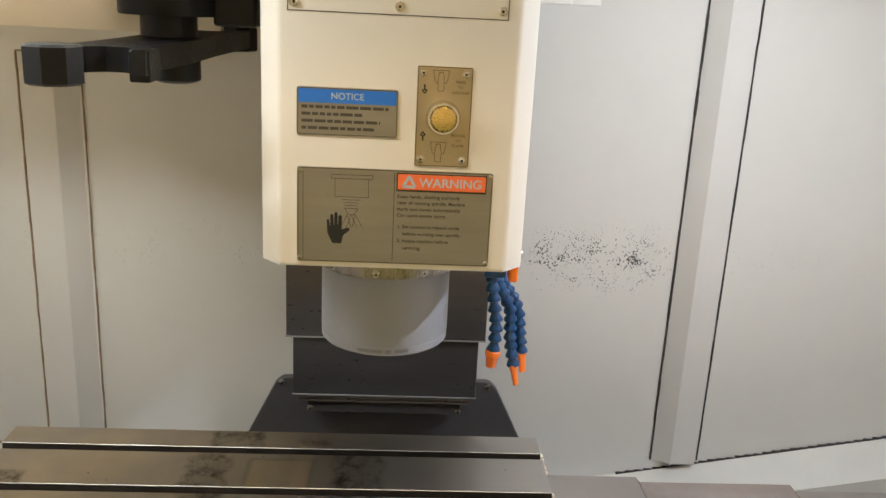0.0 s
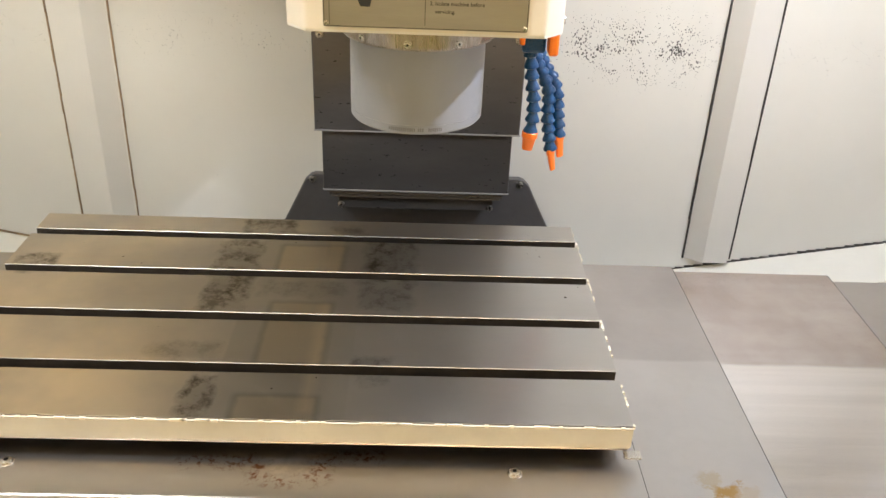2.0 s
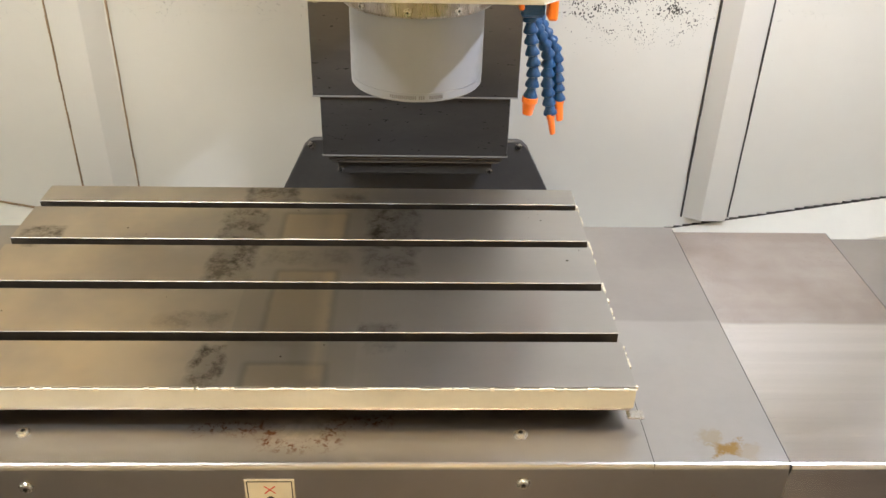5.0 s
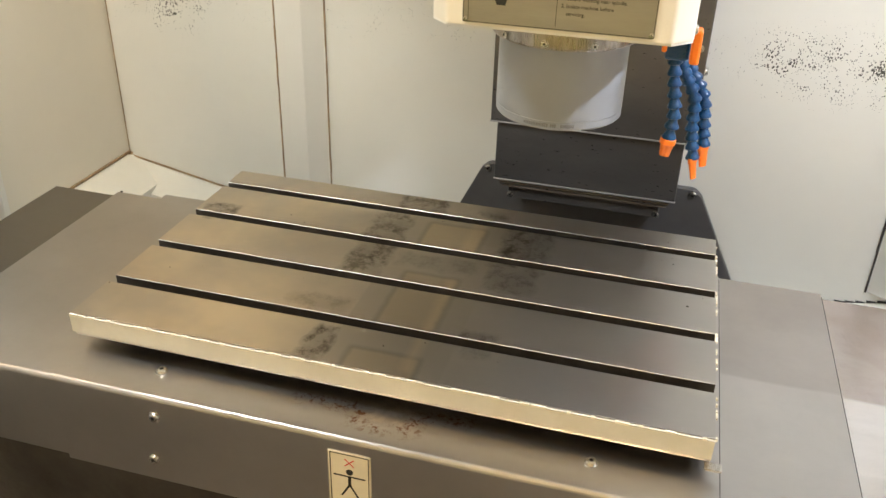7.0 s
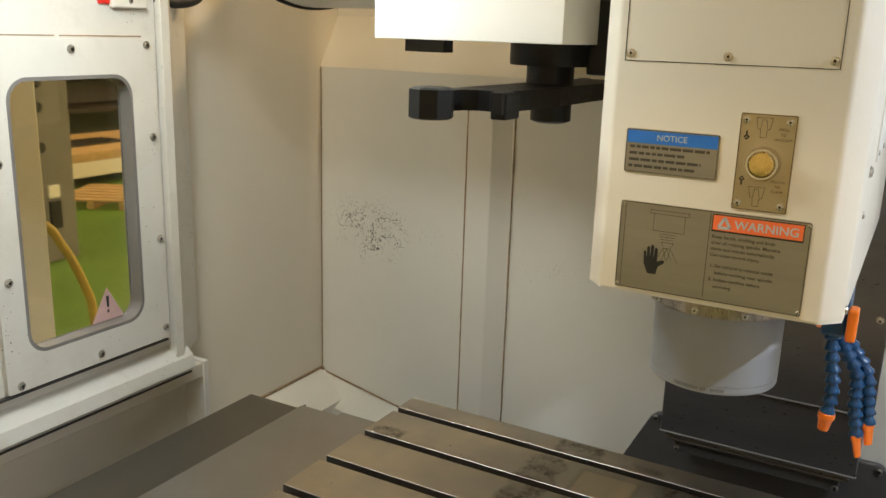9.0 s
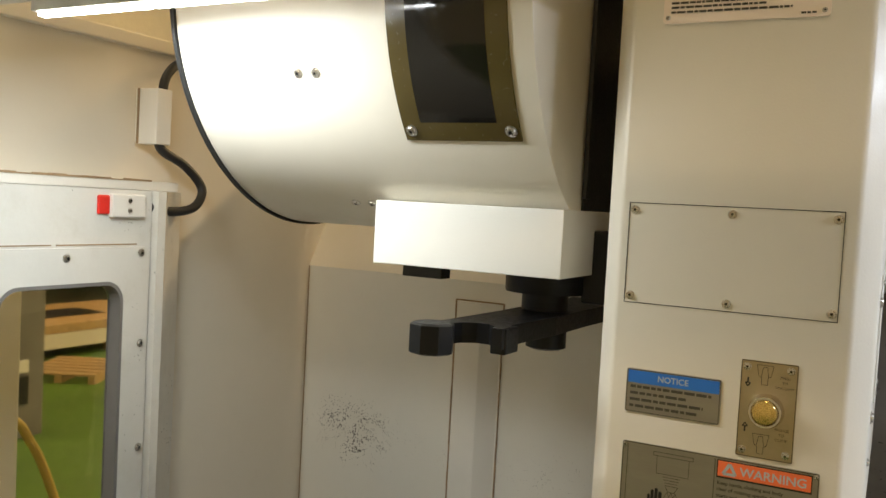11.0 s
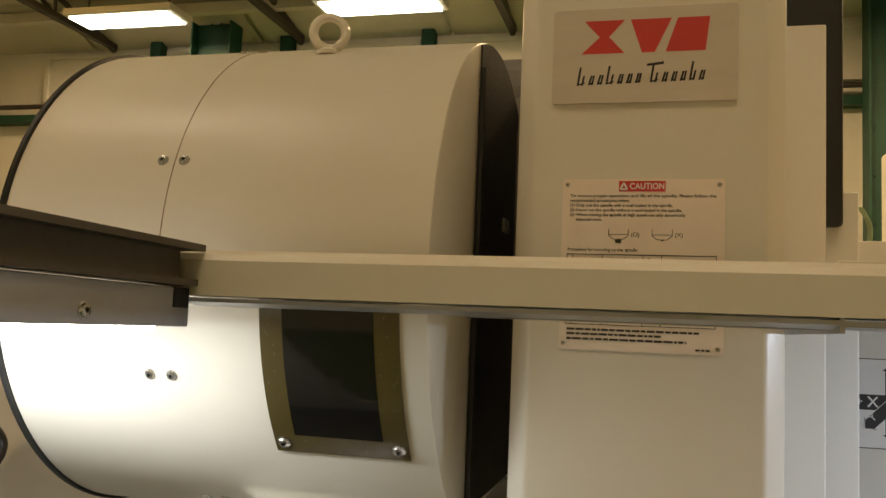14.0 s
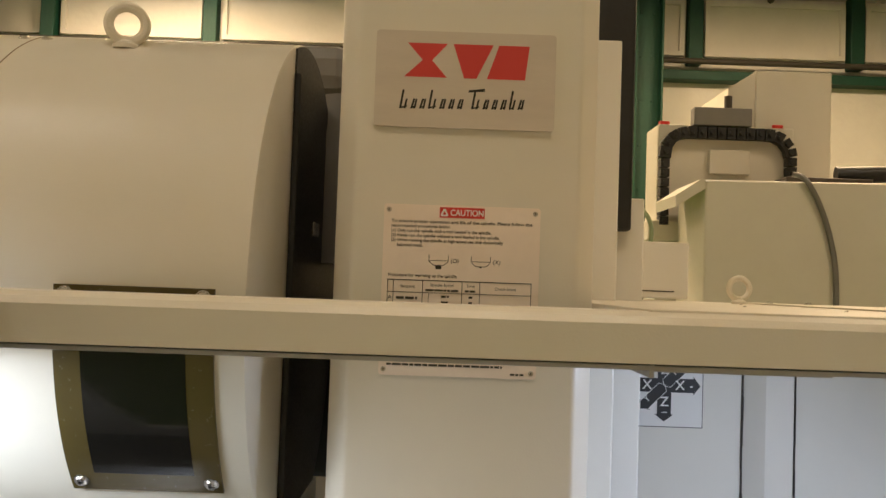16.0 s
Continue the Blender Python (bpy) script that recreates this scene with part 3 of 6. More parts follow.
# a luminaire body for every lamp, the added fill ones included
for hx, hy, hz in HIGH_BAY_AND_FILL:
    lum = thing("bay_and_fill_luminaire", "lit rectangular roof luminaire of the high bay and added fill set", "ceiling light", "high bay lights", (hx, hy, hz))
    part("housing", box(hx - 0.66, hx + 0.66, hy - 0.22, hy + 0.22, hz, hz + 0.08, bevel=0.01), SHED_ROOF, lum)
    part("diffuser", box(hx - 0.6, hx + 0.6, hy - 0.18, hy + 0.18, hz - 0.02, hz - 0.002), LUMINAIRE, lum, "glowing white diffuser")
    for dx in (-0.5, 0.5):
        part("hanger", rod((hx + dx, hy, hz + 0.08), (hx + dx, hy, roof_z(hy)), 0.01, seg=8), SHED_DARK, lum)
rl = thing("rooflight", "warm glowing rooflight strip in the workshop roof", "rooflight", "", (-7.2, 6.0, 5.6))
for i in range(5):
    part("pane", box(-8.9 + i * 0.8, -8.15 + i * 0.8, 5.75, 6.35, roof_z(6.3) - 0.09, roof_z(6.3) - 0.06), SKYLIGHT, rl)


# ---- the enclosure of the machining centre ----
LW, RW, BW = -1.115, 1.10, 0.78      # inner faces of the left, right and back sheets
PAN_Z = 0.50


def back_wall():
    bm = bmesh.new()
    add_box(bm, LW - 0.03, RW + 0.03, BW, BW + 0.03, 0.45, 1.44)
    bm2 = prism([(BW, 1.44), (BW + 0.03, 1.44), (BW + 0.10, 1.56), (BW + 0.07, 1.56)], LW - 0.03, -0.2, "x")
    wall = struct("wall_back", bm, WALL, "white enamelled back sheet with dark coolant splashes")
    top = struct("wall_back_top", bm2, ENAMEL, "sloping cream top of the back sheet")
    top2 = struct("wall_back_upper", box(LW - 0.03, -0.3, BW + 0.07, BW + 0.10, 1.56, 1.86), ENAMEL)
    struct("wall_back_upper", box(0.14, RW + 0.03, BW, BW + 0.03, 1.44, 1.882), WALL, "white enamelled upper back sheet")
    struct("wall_back_upper", box(-0.3, 0.25, BW + 0.25, BW + 0.28, 0.45, 1.86), ENAMEL_FLAT)
    return wall


back_wall()


def wall_post(x0, x1, z0, z1, y, shade_side):
    """A raised sheet-metal post: flat face, one bevelled flank, sealed along both edges."""
    w = x1 - x0
    pts = [(x0, y), (x0 + 0.008, y - 0.022), (x0 + w * 0.62, y - 0.022), (x0 + w * 0.98, y)] if shade_side else [(x0, y), (x0 + w * 0.36, y - 0.022), (x1 - 0.008, y - 0.022), (x1, y)]
    ob = struct("wall_post", prism(pts, z0, z1, "z"), ENAMEL_FLAT, "raised white sheet-metal post on the back wall")
    rnd = random.Random(int(x0 * 100))
    bm = bmesh.new()
    for x, mat_w in ((x0 - 0.004, 0.0016 if x0 > 0 else 0.0011), (x1 + 0.004, 0.0011)):
        n = 26
        for i in range(n):
            za, zb = z0 + (z1 - z0) * i / n, z0 + (z1 - z0) * (i + 1) / n
            add_box(bm, x - mat_w * rnd.uniform(0.6, 1.5), x + mat_w * rnd.uniform(0.6, 1.5), y - 0.004, y, za, zb + 0.001)
    add_box(bm, x0 - 0.004, x1 + 0.004, y - 0.004, y, z1, z1 + 0.003)
    part("sealant_line", bm, SEAM if x0 > 0 else SEALANT, ob, "brown sealant bead along the post")
    return ob


wall_post(-0.700, -0.592, 0.55, 1.395, BW, True)
wall_post(0.576, 0.671, 0.585, 1.80, BW, False)


def left_wall():
    struct("wall_left", box(LW - 0.03, LW, 0.30, BW + 0.10, 0.45, 1.86), ENAMEL, "plain cream side sheet")
    # door side, in front of the post
    yF = -0.72
    bm = bmesh.new()
    hole = (-0.138, 0.120, 0.998, 1.458)
    add_box(bm, -1.035, -1.010, yF, 0.172, 0.935, hole[2])
    add_box(bm, -1.035, -1.010, yF, 0.172, hole[3], 1.60)
    add_box(bm, -1.035, -1.010, yF, hole[0], hole[2], hole[3])
    add_box(bm, -1.035, -1.010, hole[1], 0.172, hole[2], hole[3])
    struct("door_side", bm, DOOR_PAINT, "cream side door sheet with a window opening")
    struct("wall_left_upper", box(LW - 0.03, LW + 0.015, yF, 0.30, 1.615, 1.86), ENAMEL, "cream sheet above the side door")
    struct("trim", box(LW - 0.01, -1.045, yF, 0.268, 1.60, 1.618, bevel=0.002), ENAMEL_FLAT, "narrow horizontal trim over the side door")
    bm = prism([(-1.115, 0.174), (-1.0, 0.178), (-1.0, 0.196), (-1.012, 0.212), (-1.055, 0.285), (-1.115, 0.298)], 0.905, 1.60, "z")
    struct("door_post", bm, DOOR_PAINT, "narrow folded white door post")
    bm = prism([(-1.09, 0.935), (-1.03, 0.935), (-0.995, 0.905), (-0.99, 0.882), (-1.0, 0.872), (-1.09, 0.872)], yF, 0.214, "y")
    struct("ledge", bm, DOOR_PAINT, "rounded white ledge below the side window", smooth=True)
    struct("ledge_lower", box(-1.09, -1.022, yF, 0.263, 0.835, 0.867, bevel=0.003), ENAMEL, "lower folded ledge")
    struct("wall_left_lower", box(LW - 0.03, -1.075, yF, 0.30, 0.40, 0.835), ENAMEL, "cream lower side sheet")
    struct("trim", box(-1.09, -1.022, 0.266, 0.280, 0.45, 0.8665, bevel=0.002), ENAMEL_FLAT)
    bm = bmesh.new()
    rnd = random.Random(3)
    for i in range(24):
        y = yF + 0.2 + i * 0.03
        add_box(bm, -1.047, -1.0435, y, y + 0.031, 1.617, 1.6185 + rnd.random() * 0.003)
    for a, c in ((-0.45, -0.03), (-0.02, 0.14)):
        add_box(bm, -1.0105, -1.0085, a, c, 1.5065, 1.5085)
    struct("sealant_line", bm, SEALANT, "rust-brown sealant line")
    bm = bmesh.new()
    add_box(bm, -1.0102, -1.0015, yF, 0.160, 0.9505, 0.9545)
    add_box(bm, -1.0352, -0.9995, yF, 0.213, 0.8675, 0.8715)
    struct("seam_line", bm, SEAM, "dark dirty gaps round the side door")


left_wall()


def side_window():
    y0, y1, z0, z1 = -0.168, 0.160, 0.957, 1.503
    h = (-0.126, 0.108, 1.010, 1.446)
    w = thing("side_window", "screwed-on cream window panel with a rounded glass pane", "window", "", (-1.01, 0, z0))
    n = 7
    outer, inner = round_rect(y0, y1, z0, z1, 0.004, n), round_rect(*h, 0.036, n)
    bm = bmesh.new()
    for x in (-1.0095, -1.0005):
        o = [bm.verts.new((x, *p)) for p in outer]
        i_ = [bm.verts.new((x, *p)) for p in inner]
        for k in range(len(o)):
            bm.faces.new((o[k], o[(k + 1) % len(o)], i_[(k + 1) % len(o)], i_[k]))
    bm.verts.ensure_lookup_table()
    N = len(outer)
    for k in range(N):
        for s in (0, N):
            bm.faces.new((bm.verts[s + k], bm.verts[s + (k + 1) % N], bm.verts[2 * N + s + (k + 1) % N], bm.verts[2 * N + s + k]))
    part("window_panel", bm, DOOR_PAINT, w)
    # rubber and steel lining of the opening
    bm = bmesh.new()
    a = round_rect(h[0], h[1], h[2], h[3], 0.036, n)
    c = round_rect(h[0] + 0.006, h[1] - 0.006, h[2] + 0.006, h[3] - 0.006, 0.031, n)
    loops = [[bm.verts.new((x, *p)) for p in q] for x, q in ((-1.001, a), (-1.001, c), (-1.034, c), (-1.034, a))]
    for p, q in zip(loops, loops[1:] + loops[:1]):
        for k in range(len(p)):
            bm.faces.new((p[k], p[(k + 1) % len(p)], q[(k + 1) % len(p)], q[k]))
    part("window_frame", bm, CONTROL_GREY, w, "thin dark grey lining of the opening")
    pane = part("pane", prism(c, -1.032, -1.027, "x"), GLASS, w, "clear glass pane")
    pane.visible_shadow = False
    for y, z in ((-0.145, 1.485), (-0.008, 1.487), (0.143, 1.493), (0.147, 1.335), (0.151, 1.150), (0.154, 0.979), (0.008, 0.972), (-0.145, 0.967), (-0.150, 1.138), (-0.148, 1.32)):
        screw(w, (-1.0005, y, z), (1, 0, 0), r=0.0062)
    st = part("warning_sticker", prism([(0.014, 1.018), (0.082, 1.018), (0.048, 1.078)], -1.0266, -1.0263, "x"), PINK, w, "faded pink warning triangle sticker")
    part("mark", prism([(0.0465, 1.042), (0.0505, 1.042), (0.0515, 1.062), (0.0455, 1.062)], -1.0262, -1.0259, "x"), INK, st)
    part("mark", prism([(0.0465, 1.032), (0.0505, 1.032), (0.0505, 1.037), (0.0465, 1.037)], -1.0262, -1.0259, "x"), INK, st)


side_window()


def door_switch():
    s = thing("door_switch", "white safety switch with a red end and black cable", "switch", "", (-1.03, 0.15, 1.57))
    part("bracket", box(-1.045, -1.012, 0.045, 0.05, 1.555, 1.592, bevel=0.001), SCREW, s, "thin steel bracket")
    part("red_end", box(-1.04, -1.005, 0.055, 0.078, 1.558, 1.590, bevel=0.003), RED_PLASTIC, s, "red plastic end")
    body = part("switch_body", box(-1.042, -1.0, 0.078, 0.150, 1.553, 1.593, bevel=0.003), ENAMEL_FLAT, s)
    for z in (1.565, 1.582):
        screw(body, (-1.0, 0.115, z), (1, 0, 0), r=0.004)
    part("gland", rod((-1.02, 0.150, 1.573), (-1.02, 0.172, 1.573), 0.010), RUBBER, s, smooth=True)
    part("cable", tube_along([(-1.02, 0.17, 1.573), (-1.015, 0.225, 1.565), (-1.01, 0.275, 1.575), (-1.015, 0.298, 1.61), (-1.03, 0.268, 1.65), (-1.04, 0.220, 1.675), (-1.045, 0.212, 1.70)], 0.0085), RUBBER, s, "bent black cable", smooth=True)
    bx = part("cable_cover", box(-1.085, -1.03, 0.195, 0.230, 1.685, 1.785, bevel=0.002), ENAMEL_FLAT, s, "white cable cover box")
    part("cable", tube_along([(-1.045, 0.22, 1.78), (-1.045, 0.228, 1.81), (-1.05, 0.26, 1.838), (-1.06, 0.32, 1.855)], 0.0085), RUBBER, s, smooth=True)
    bm = box(-1.0752, -1.0742, 0.190, 0.195, 1.685, 1.785)
    part("sealant_line", bm, SEALANT, bx)


door_switch()
# right side, front panels and base close the enclosure
struct("wall_right", box(RW, RW + 0.03, -0.72, BW + 0.10, 0.40, 1.86), ENAMEL_FLAT, "plain white side sheet")
struct("wall_front_left", box(LW - 0.03, -0.72, -0.75, -0.72, 0.40, 1.86), ENAMEL, "cream front sheet beside the doorway")
struct("wall_front_right", box(0.80, RW + 0.03, -0.75, -0.72, 0.40, 1.86), ENAMEL, "cream front sheet beside the doorway")
struct("wall_front_sill", box(-0.72, 0.80, -0.75, -0.72, 0.30, 0.70), ENAMEL, "cream front sill")
struct("pan", box(LW - 0.03, RW + 0.03, -0.75, BW + 0.03, PAN_Z - 0.03, PAN_Z, bevel=0.0), PAN, "oily steel chip pan")
struct("machine_base", box(LW - 0.03, RW + 0.03, -0.75, 1.6, 0.0, PAN_Z - 0.03), ENAMEL, "cream machine base casting")


def chute(x0, x1, z0, z1, out):
    """White flushing sheet along the foot of the back wall, falling towards the middle."""
    bm = bmesh.new()
    vs = [bm.verts.new(p) for p in ((x0, BW, z0), (x1, BW, z1), (x1, BW - out, z1 - 0.035), (x0, BW - out, z0 - 0.035), (x0, BW, z0 - 0.006), (x1, BW, z1 - 0.006), (x1, BW - out, z1 - 0.09), (x0, BW - out, z0 - 0.09))]
    for f in ((0, 1, 2, 3), (7, 6, 5, 4), (3, 2, 6, 7), (0, 3, 7, 4), (1, 5, 6, 2)):
        bm.faces.new([vs[i] for i in f])
    return struct("chute", bm, CHUTE, "sloping white coolant chute along the back wall")


chute(0.36, RW, 0.524, 0.652, 0.10)
chute(-0.60, LW, 0.551, 0.652, 0.08)
struct("chute_side", prism([(LW, 0.66), (LW + 0.10, 0.61), (LW + 0.10, 0.52), (LW, 0.52)], -0.72, BW, "y"), CHUTE, "white sloping ledge along the side wall")
bm = bmesh.new()
for i in range(30):
    x = 0.50 + i * 0.02
    add_box(bm, x, x + 0.0205, BW - 0.004, BW, 0.547 + (x - 0.5) * 0.175, 0.550 + (x - 0.5) * 0.175 + 0.002 * random.random())
struct("sealant_line", bm, SEAM, "dirty seam above the chute")
bm = bmesh.new()
add_rod(bm, (LW + 0.004, BW - 0.004, 0.57), (LW + 0.004, BW - 0.004, 0.66), 0.006)
add_rod(bm, (LW + 0.004, BW - 0.004, 0.66), (LW + 0.004, BW - 0.004, 1.44), 0.0012)
add_rod(bm, (LW + 0.003, BW - 0.003, 0.662), (LW + 0.003, 0.30, 0.662), 0.0032)
add_rod(bm, (LW + 0.003, BW - 0.003, 0.654), (-0.60, BW - 0.003, 0.553), 0.0022)
struct("sealant_line", bm, SEALANT, "brown sealant in the back corner")

# roof: front left sheet, rails, right sheet
struct("roof_left", box(LW - 0.03, -0.41, -0.75, -0.20, 1.832, 1.840), ENAMEL_FLAT, "white roof sheet over the front of the enclosure")
struct("roof_side", box(LW - 0.03, LW + 0.03, -0.20, BW + 0.10, 1.86, 1.885, bevel=0.003), ENAMEL, "cream top flange of the side wall")


def front_rail():
    r = thing("front_rail", "cream folded steel rail across the top opening", "rail", "", (0.35, -0.19, 1.82))
    pts = [(-0.200, 1.842), (-0.200, 1.874), (-0.196, 1.880), (-0.190, 1.884), (-0.130, 1.884), (-0.130, 1.880), (-0.185, 1.880), (-0.194, 1.872), (-0.194, 1.846), (-0.140, 1.846), (-0.140, 1.842)]
    part("rail_face", prism([(a, b_ + 0.002) for a, b_ in pts], -0.432, RW, "x"), ENAMEL, r)
    # added black fill, the darkness of the hole at the rail end as colour
    part("end_gap_fill", box(-0.432, -0.398, -0.225, -0.2005, 1.832, 1.850), RUBBER, r, "black block filling the dark hole at the rail end")
    part("guide_strip", prism([(-0.192, 1.8385), (-0.192, 1.842), (-0.150, 1.842), (-0.150, 1.8355), (-0.160, 1.8355)], -0.412, RW, "x"), RAIL_GREY, r, "grey guide strip under the rail")
    bm = box(0.150, RW, -0.19, BW + 0.05, 1.882, 1.888, bevel=0.001)
    rs = struct("roof_right", bm, ENAMEL, "cream roof sheet beside the head")
    part("flange", box(0.150, 0.154, -0.19, 0.11, 1.832, 1.882), RAIL_GREY, rs)
    part("bracket", prism([(-0.19, 1.842), (0.10, 1.842), (0.10, 1.839), (-0.10, 1.837), (-0.19, 1.837)], 0.154, 0.30, "x"), RAIL_GREY, rs, "grey folded bracket under the roof")
    part("channel", prism([(-0.136, 1.846), (-0.136, 1.8345), (-0.112, 1.8345), (-0.112, 1.846)], -0.155, 0.146, "x"), RAIL_GREY, r, "short grey channel behind the rail")
    part("access_plate", box(0.53, 0.95, 0.15, 0.70, 1.8885, 1.8905, bevel=0.0008), ENAMEL, rs, "screwed cream access plate")
    for x, y in ((0.56, 0.62), (0.62, 0.60), (0.90, 0.60), (0.56, 0.2), (0.9, 0.2)):
        screw(rs, (x, y, 1.8905), (0, 0, 1), r=0.006)
    for x, y in ((0.43, 0.06), (0.37, 0.21), (0.45, 0.45)):
        screw(rs, (x, y, 1.888), (0, 0, 1), r=0.002)


front_rail()


def eye_bolt(name, label, at, r_ring, r_wire, turn):
    e = thing(name, label, "eye bolt", "lifting eyes", at)
    x, y, z = at
    bm = bmesh.new()
    n, k = 28, 10
    rings = []
    for i in range(n):
        a = 2 * math.pi * i / n
        c = Vector((math.cos(a) * r_ring, 0, math.sin(a) * r_ring))
        rings.append([bm.verts.new(c + Vector((math.cos(a) * math.cos(b), math.sin(b), math.sin(a) * math.cos(b))) * r_wire) for b in (2 * math.pi * j / k for j in range(k))])
    for i in range(n):
        for j in range(k):
            bm.faces.new((rings[i][j], rings[(i + 1) % n][j], rings[(i + 1) % n][(j + 1) % k], rings[i][(j + 1) % k]))
    bm.transform(Matrix.Translation((x, y, z + r_ring + r_wire * 1.6)) @ Matrix.Rotation(turn, 4, "Z"))
    part("ring", bm, ENAMEL, e, smooth=True)
    part("collar", revolve([(r_wire * 2.6, 0), (r_wire * 2.6, r_wire * 0.8), (r_wire * 1.3, r_wire * 1.6), (r_wire * 1.1, r_wire * 2.2)], Matrix.Translation(at), 20), ENAMEL, e, smooth=True)


eye_bolt("eye_bolt", "small cream lifting eye on the roof sheet", (0.499, 0.60, 1.888), 0.0185, 0.005, 0.1)


def dark_rail():
    r = thing("side_rail", "dark brown channel rail with a grey lower strip", "rail", "", (-0.41, -0.45, 1.82))
    part("channel", prism([(-0.425, 1.852), (-0.390, 1.852), (-0.390, 1.858), (-0.418, 1.858), (-0.418, 1.884), (-0.386, 1.884), (-0.386, 1.890), (-0.425, 1.890)], -0.75, -0.197, "y"), DARK_RAIL, r)
    part("web", box(-0.412, -0.404, -0.75, -0.21, 1.852, 1.888), DARK_RAIL, r)
    low = part("strip", box(-0.409, -0.399, -0.75, -0.197, 1.815, 1.850, bevel=0.0015), RAIL_GREY, r, "grey lower strip")
    screw(low, (-0.399, -0.345, 1.826), (1, 0, 0), r=0.006)


dark_rail()
wl = thing("work_light", "lit slim work light strip under the roof sheet", "work light", "work lights", (-0.62, -0.207, 1.832))
part("housing", box(-0.82, -0.42, -0.215, -0.199, 1.816, 1.832, bevel=0.001), ENAMEL_FLAT, wl)
for x0, x1 in ((-0.81, -0.624), (-0.616, -0.43)):
    part("tube", box(x0, x1, -0.212, -0.200, 1.810, 1.8155, bevel=0.001), TUBE, wl, "glowing tube")
wl = thing("work_light", "lit slim bluish work light under the roof sheet", "work light", "work lights", (0.80, 0.0, 1.882))
part("housing", box(0.788, 0.812, -0.17, 0.17, 1.853, 1.882, bevel=0.001), ENAMEL_FLAT, wl)
part("tube", box(0.792, 0.808, -0.16, 0.16, 1.847, 1.853, bevel=0.001), TUBE, wl, "glowing tube")


# ---- worktable and way covers ----
def worktable():
    t_ = thing("worktable", "ground cast-iron worktable with four T-slots and oil stains", "machine table", "", (-0.155, 0.06, 0.852))
    x0, x1, y0, y1, top = -0.537, 0.2235, -0.160, 0.286, 0.900
    centres = [-0.075 + 0.102 * i for i in range(4)]
    pts = [(y0, 0.877), (y0, top)]
    s, w, d = 0.008, 0.014, 0.022
    for c in centres:
        pts += [(c - s - 0.0006, top), (c - s, top - 0.0006), (c - s, top - d), (c - w, top - d), (c - w, top - d - 0.009), (c + w, top - d - 0.009), (c + w, top - d), (c + s, top - d), (c + s, top - 0.0006), (c + s + 0.0006, top)]
    pts += [(y1, top), (y1, 0.866), (y0 + 0.003, 0.866)]
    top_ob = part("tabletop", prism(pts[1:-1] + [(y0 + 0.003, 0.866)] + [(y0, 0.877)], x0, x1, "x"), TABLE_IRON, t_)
    top_ob.data.materials.append(OILY_SHADED_IRON)
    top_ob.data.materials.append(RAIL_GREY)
    # slot faces take the blackened iron: shade of the recess as colour
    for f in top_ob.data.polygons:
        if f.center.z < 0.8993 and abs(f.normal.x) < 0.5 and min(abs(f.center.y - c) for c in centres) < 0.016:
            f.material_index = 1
        elif 0.3 < f.normal.z < 0.95:
            f.material_index = 2
    # painted front and end edges with chipped rims
    part("front_edge", prism([(y0 - 0.001, 0.876), (y0 - 0.001, 0.8985), (y0 - 0.003, 0.8985), (y0 - 0.003, 0.874), (y0 + 0.003, 0.872), (y0 + 0.003, 0.875)], x0, x1, "x"), TABLE_PAINT, t_, "cream painted front edge with chipped rim")
    rnd = random.Random(11)
    bm = bmesh.new()
    for k in range(60):
        if rnd.random() < 0.55:
            x = x0 + (x1 - x0) * k / 60
            n = rnd.uniform(0.002, 0.016)
            add_box(bm, x, min(x1, x + n), y0 - 0.0034, y0 - 0.001, 0.8985 - rnd.uniform(0, 0.002), 0.8998)
    for k in range(40):
        if rnd.random() < 0.6:
            y = y0 + (y1 - y0) * k / 40
            add_box(bm, x1 - 0.0005, x1 + 0.0022, y, y + rnd.uniform(0.002, 0.010), 0.8975 - rnd.uniform(0, 0.003), 0.8996)
    tagged(part("chipped_rim", bm, STICKER, t_, "pale chipped paint along the rim"), kind="stuff")
    # saddle in black: shade of the gap under the table as colour
    part("saddle", box(x0 + 0.05, x1 - 0.012, y0 + 0.03, y1 - 0.02, 0.852, 0.866), RUBBER, t_, "lower body coloured black for the shade under the table")
    clip = part("clip", box(0.218, 0.236, y0 - 0.008, y0 + 0.004, 0.862, 0.865, bevel=0.0008), SCREW, t_)
    screw(clip, (0.221, y0 - 0.002, 0.8615), (0, 0, -1), r=0.003)


worktable()


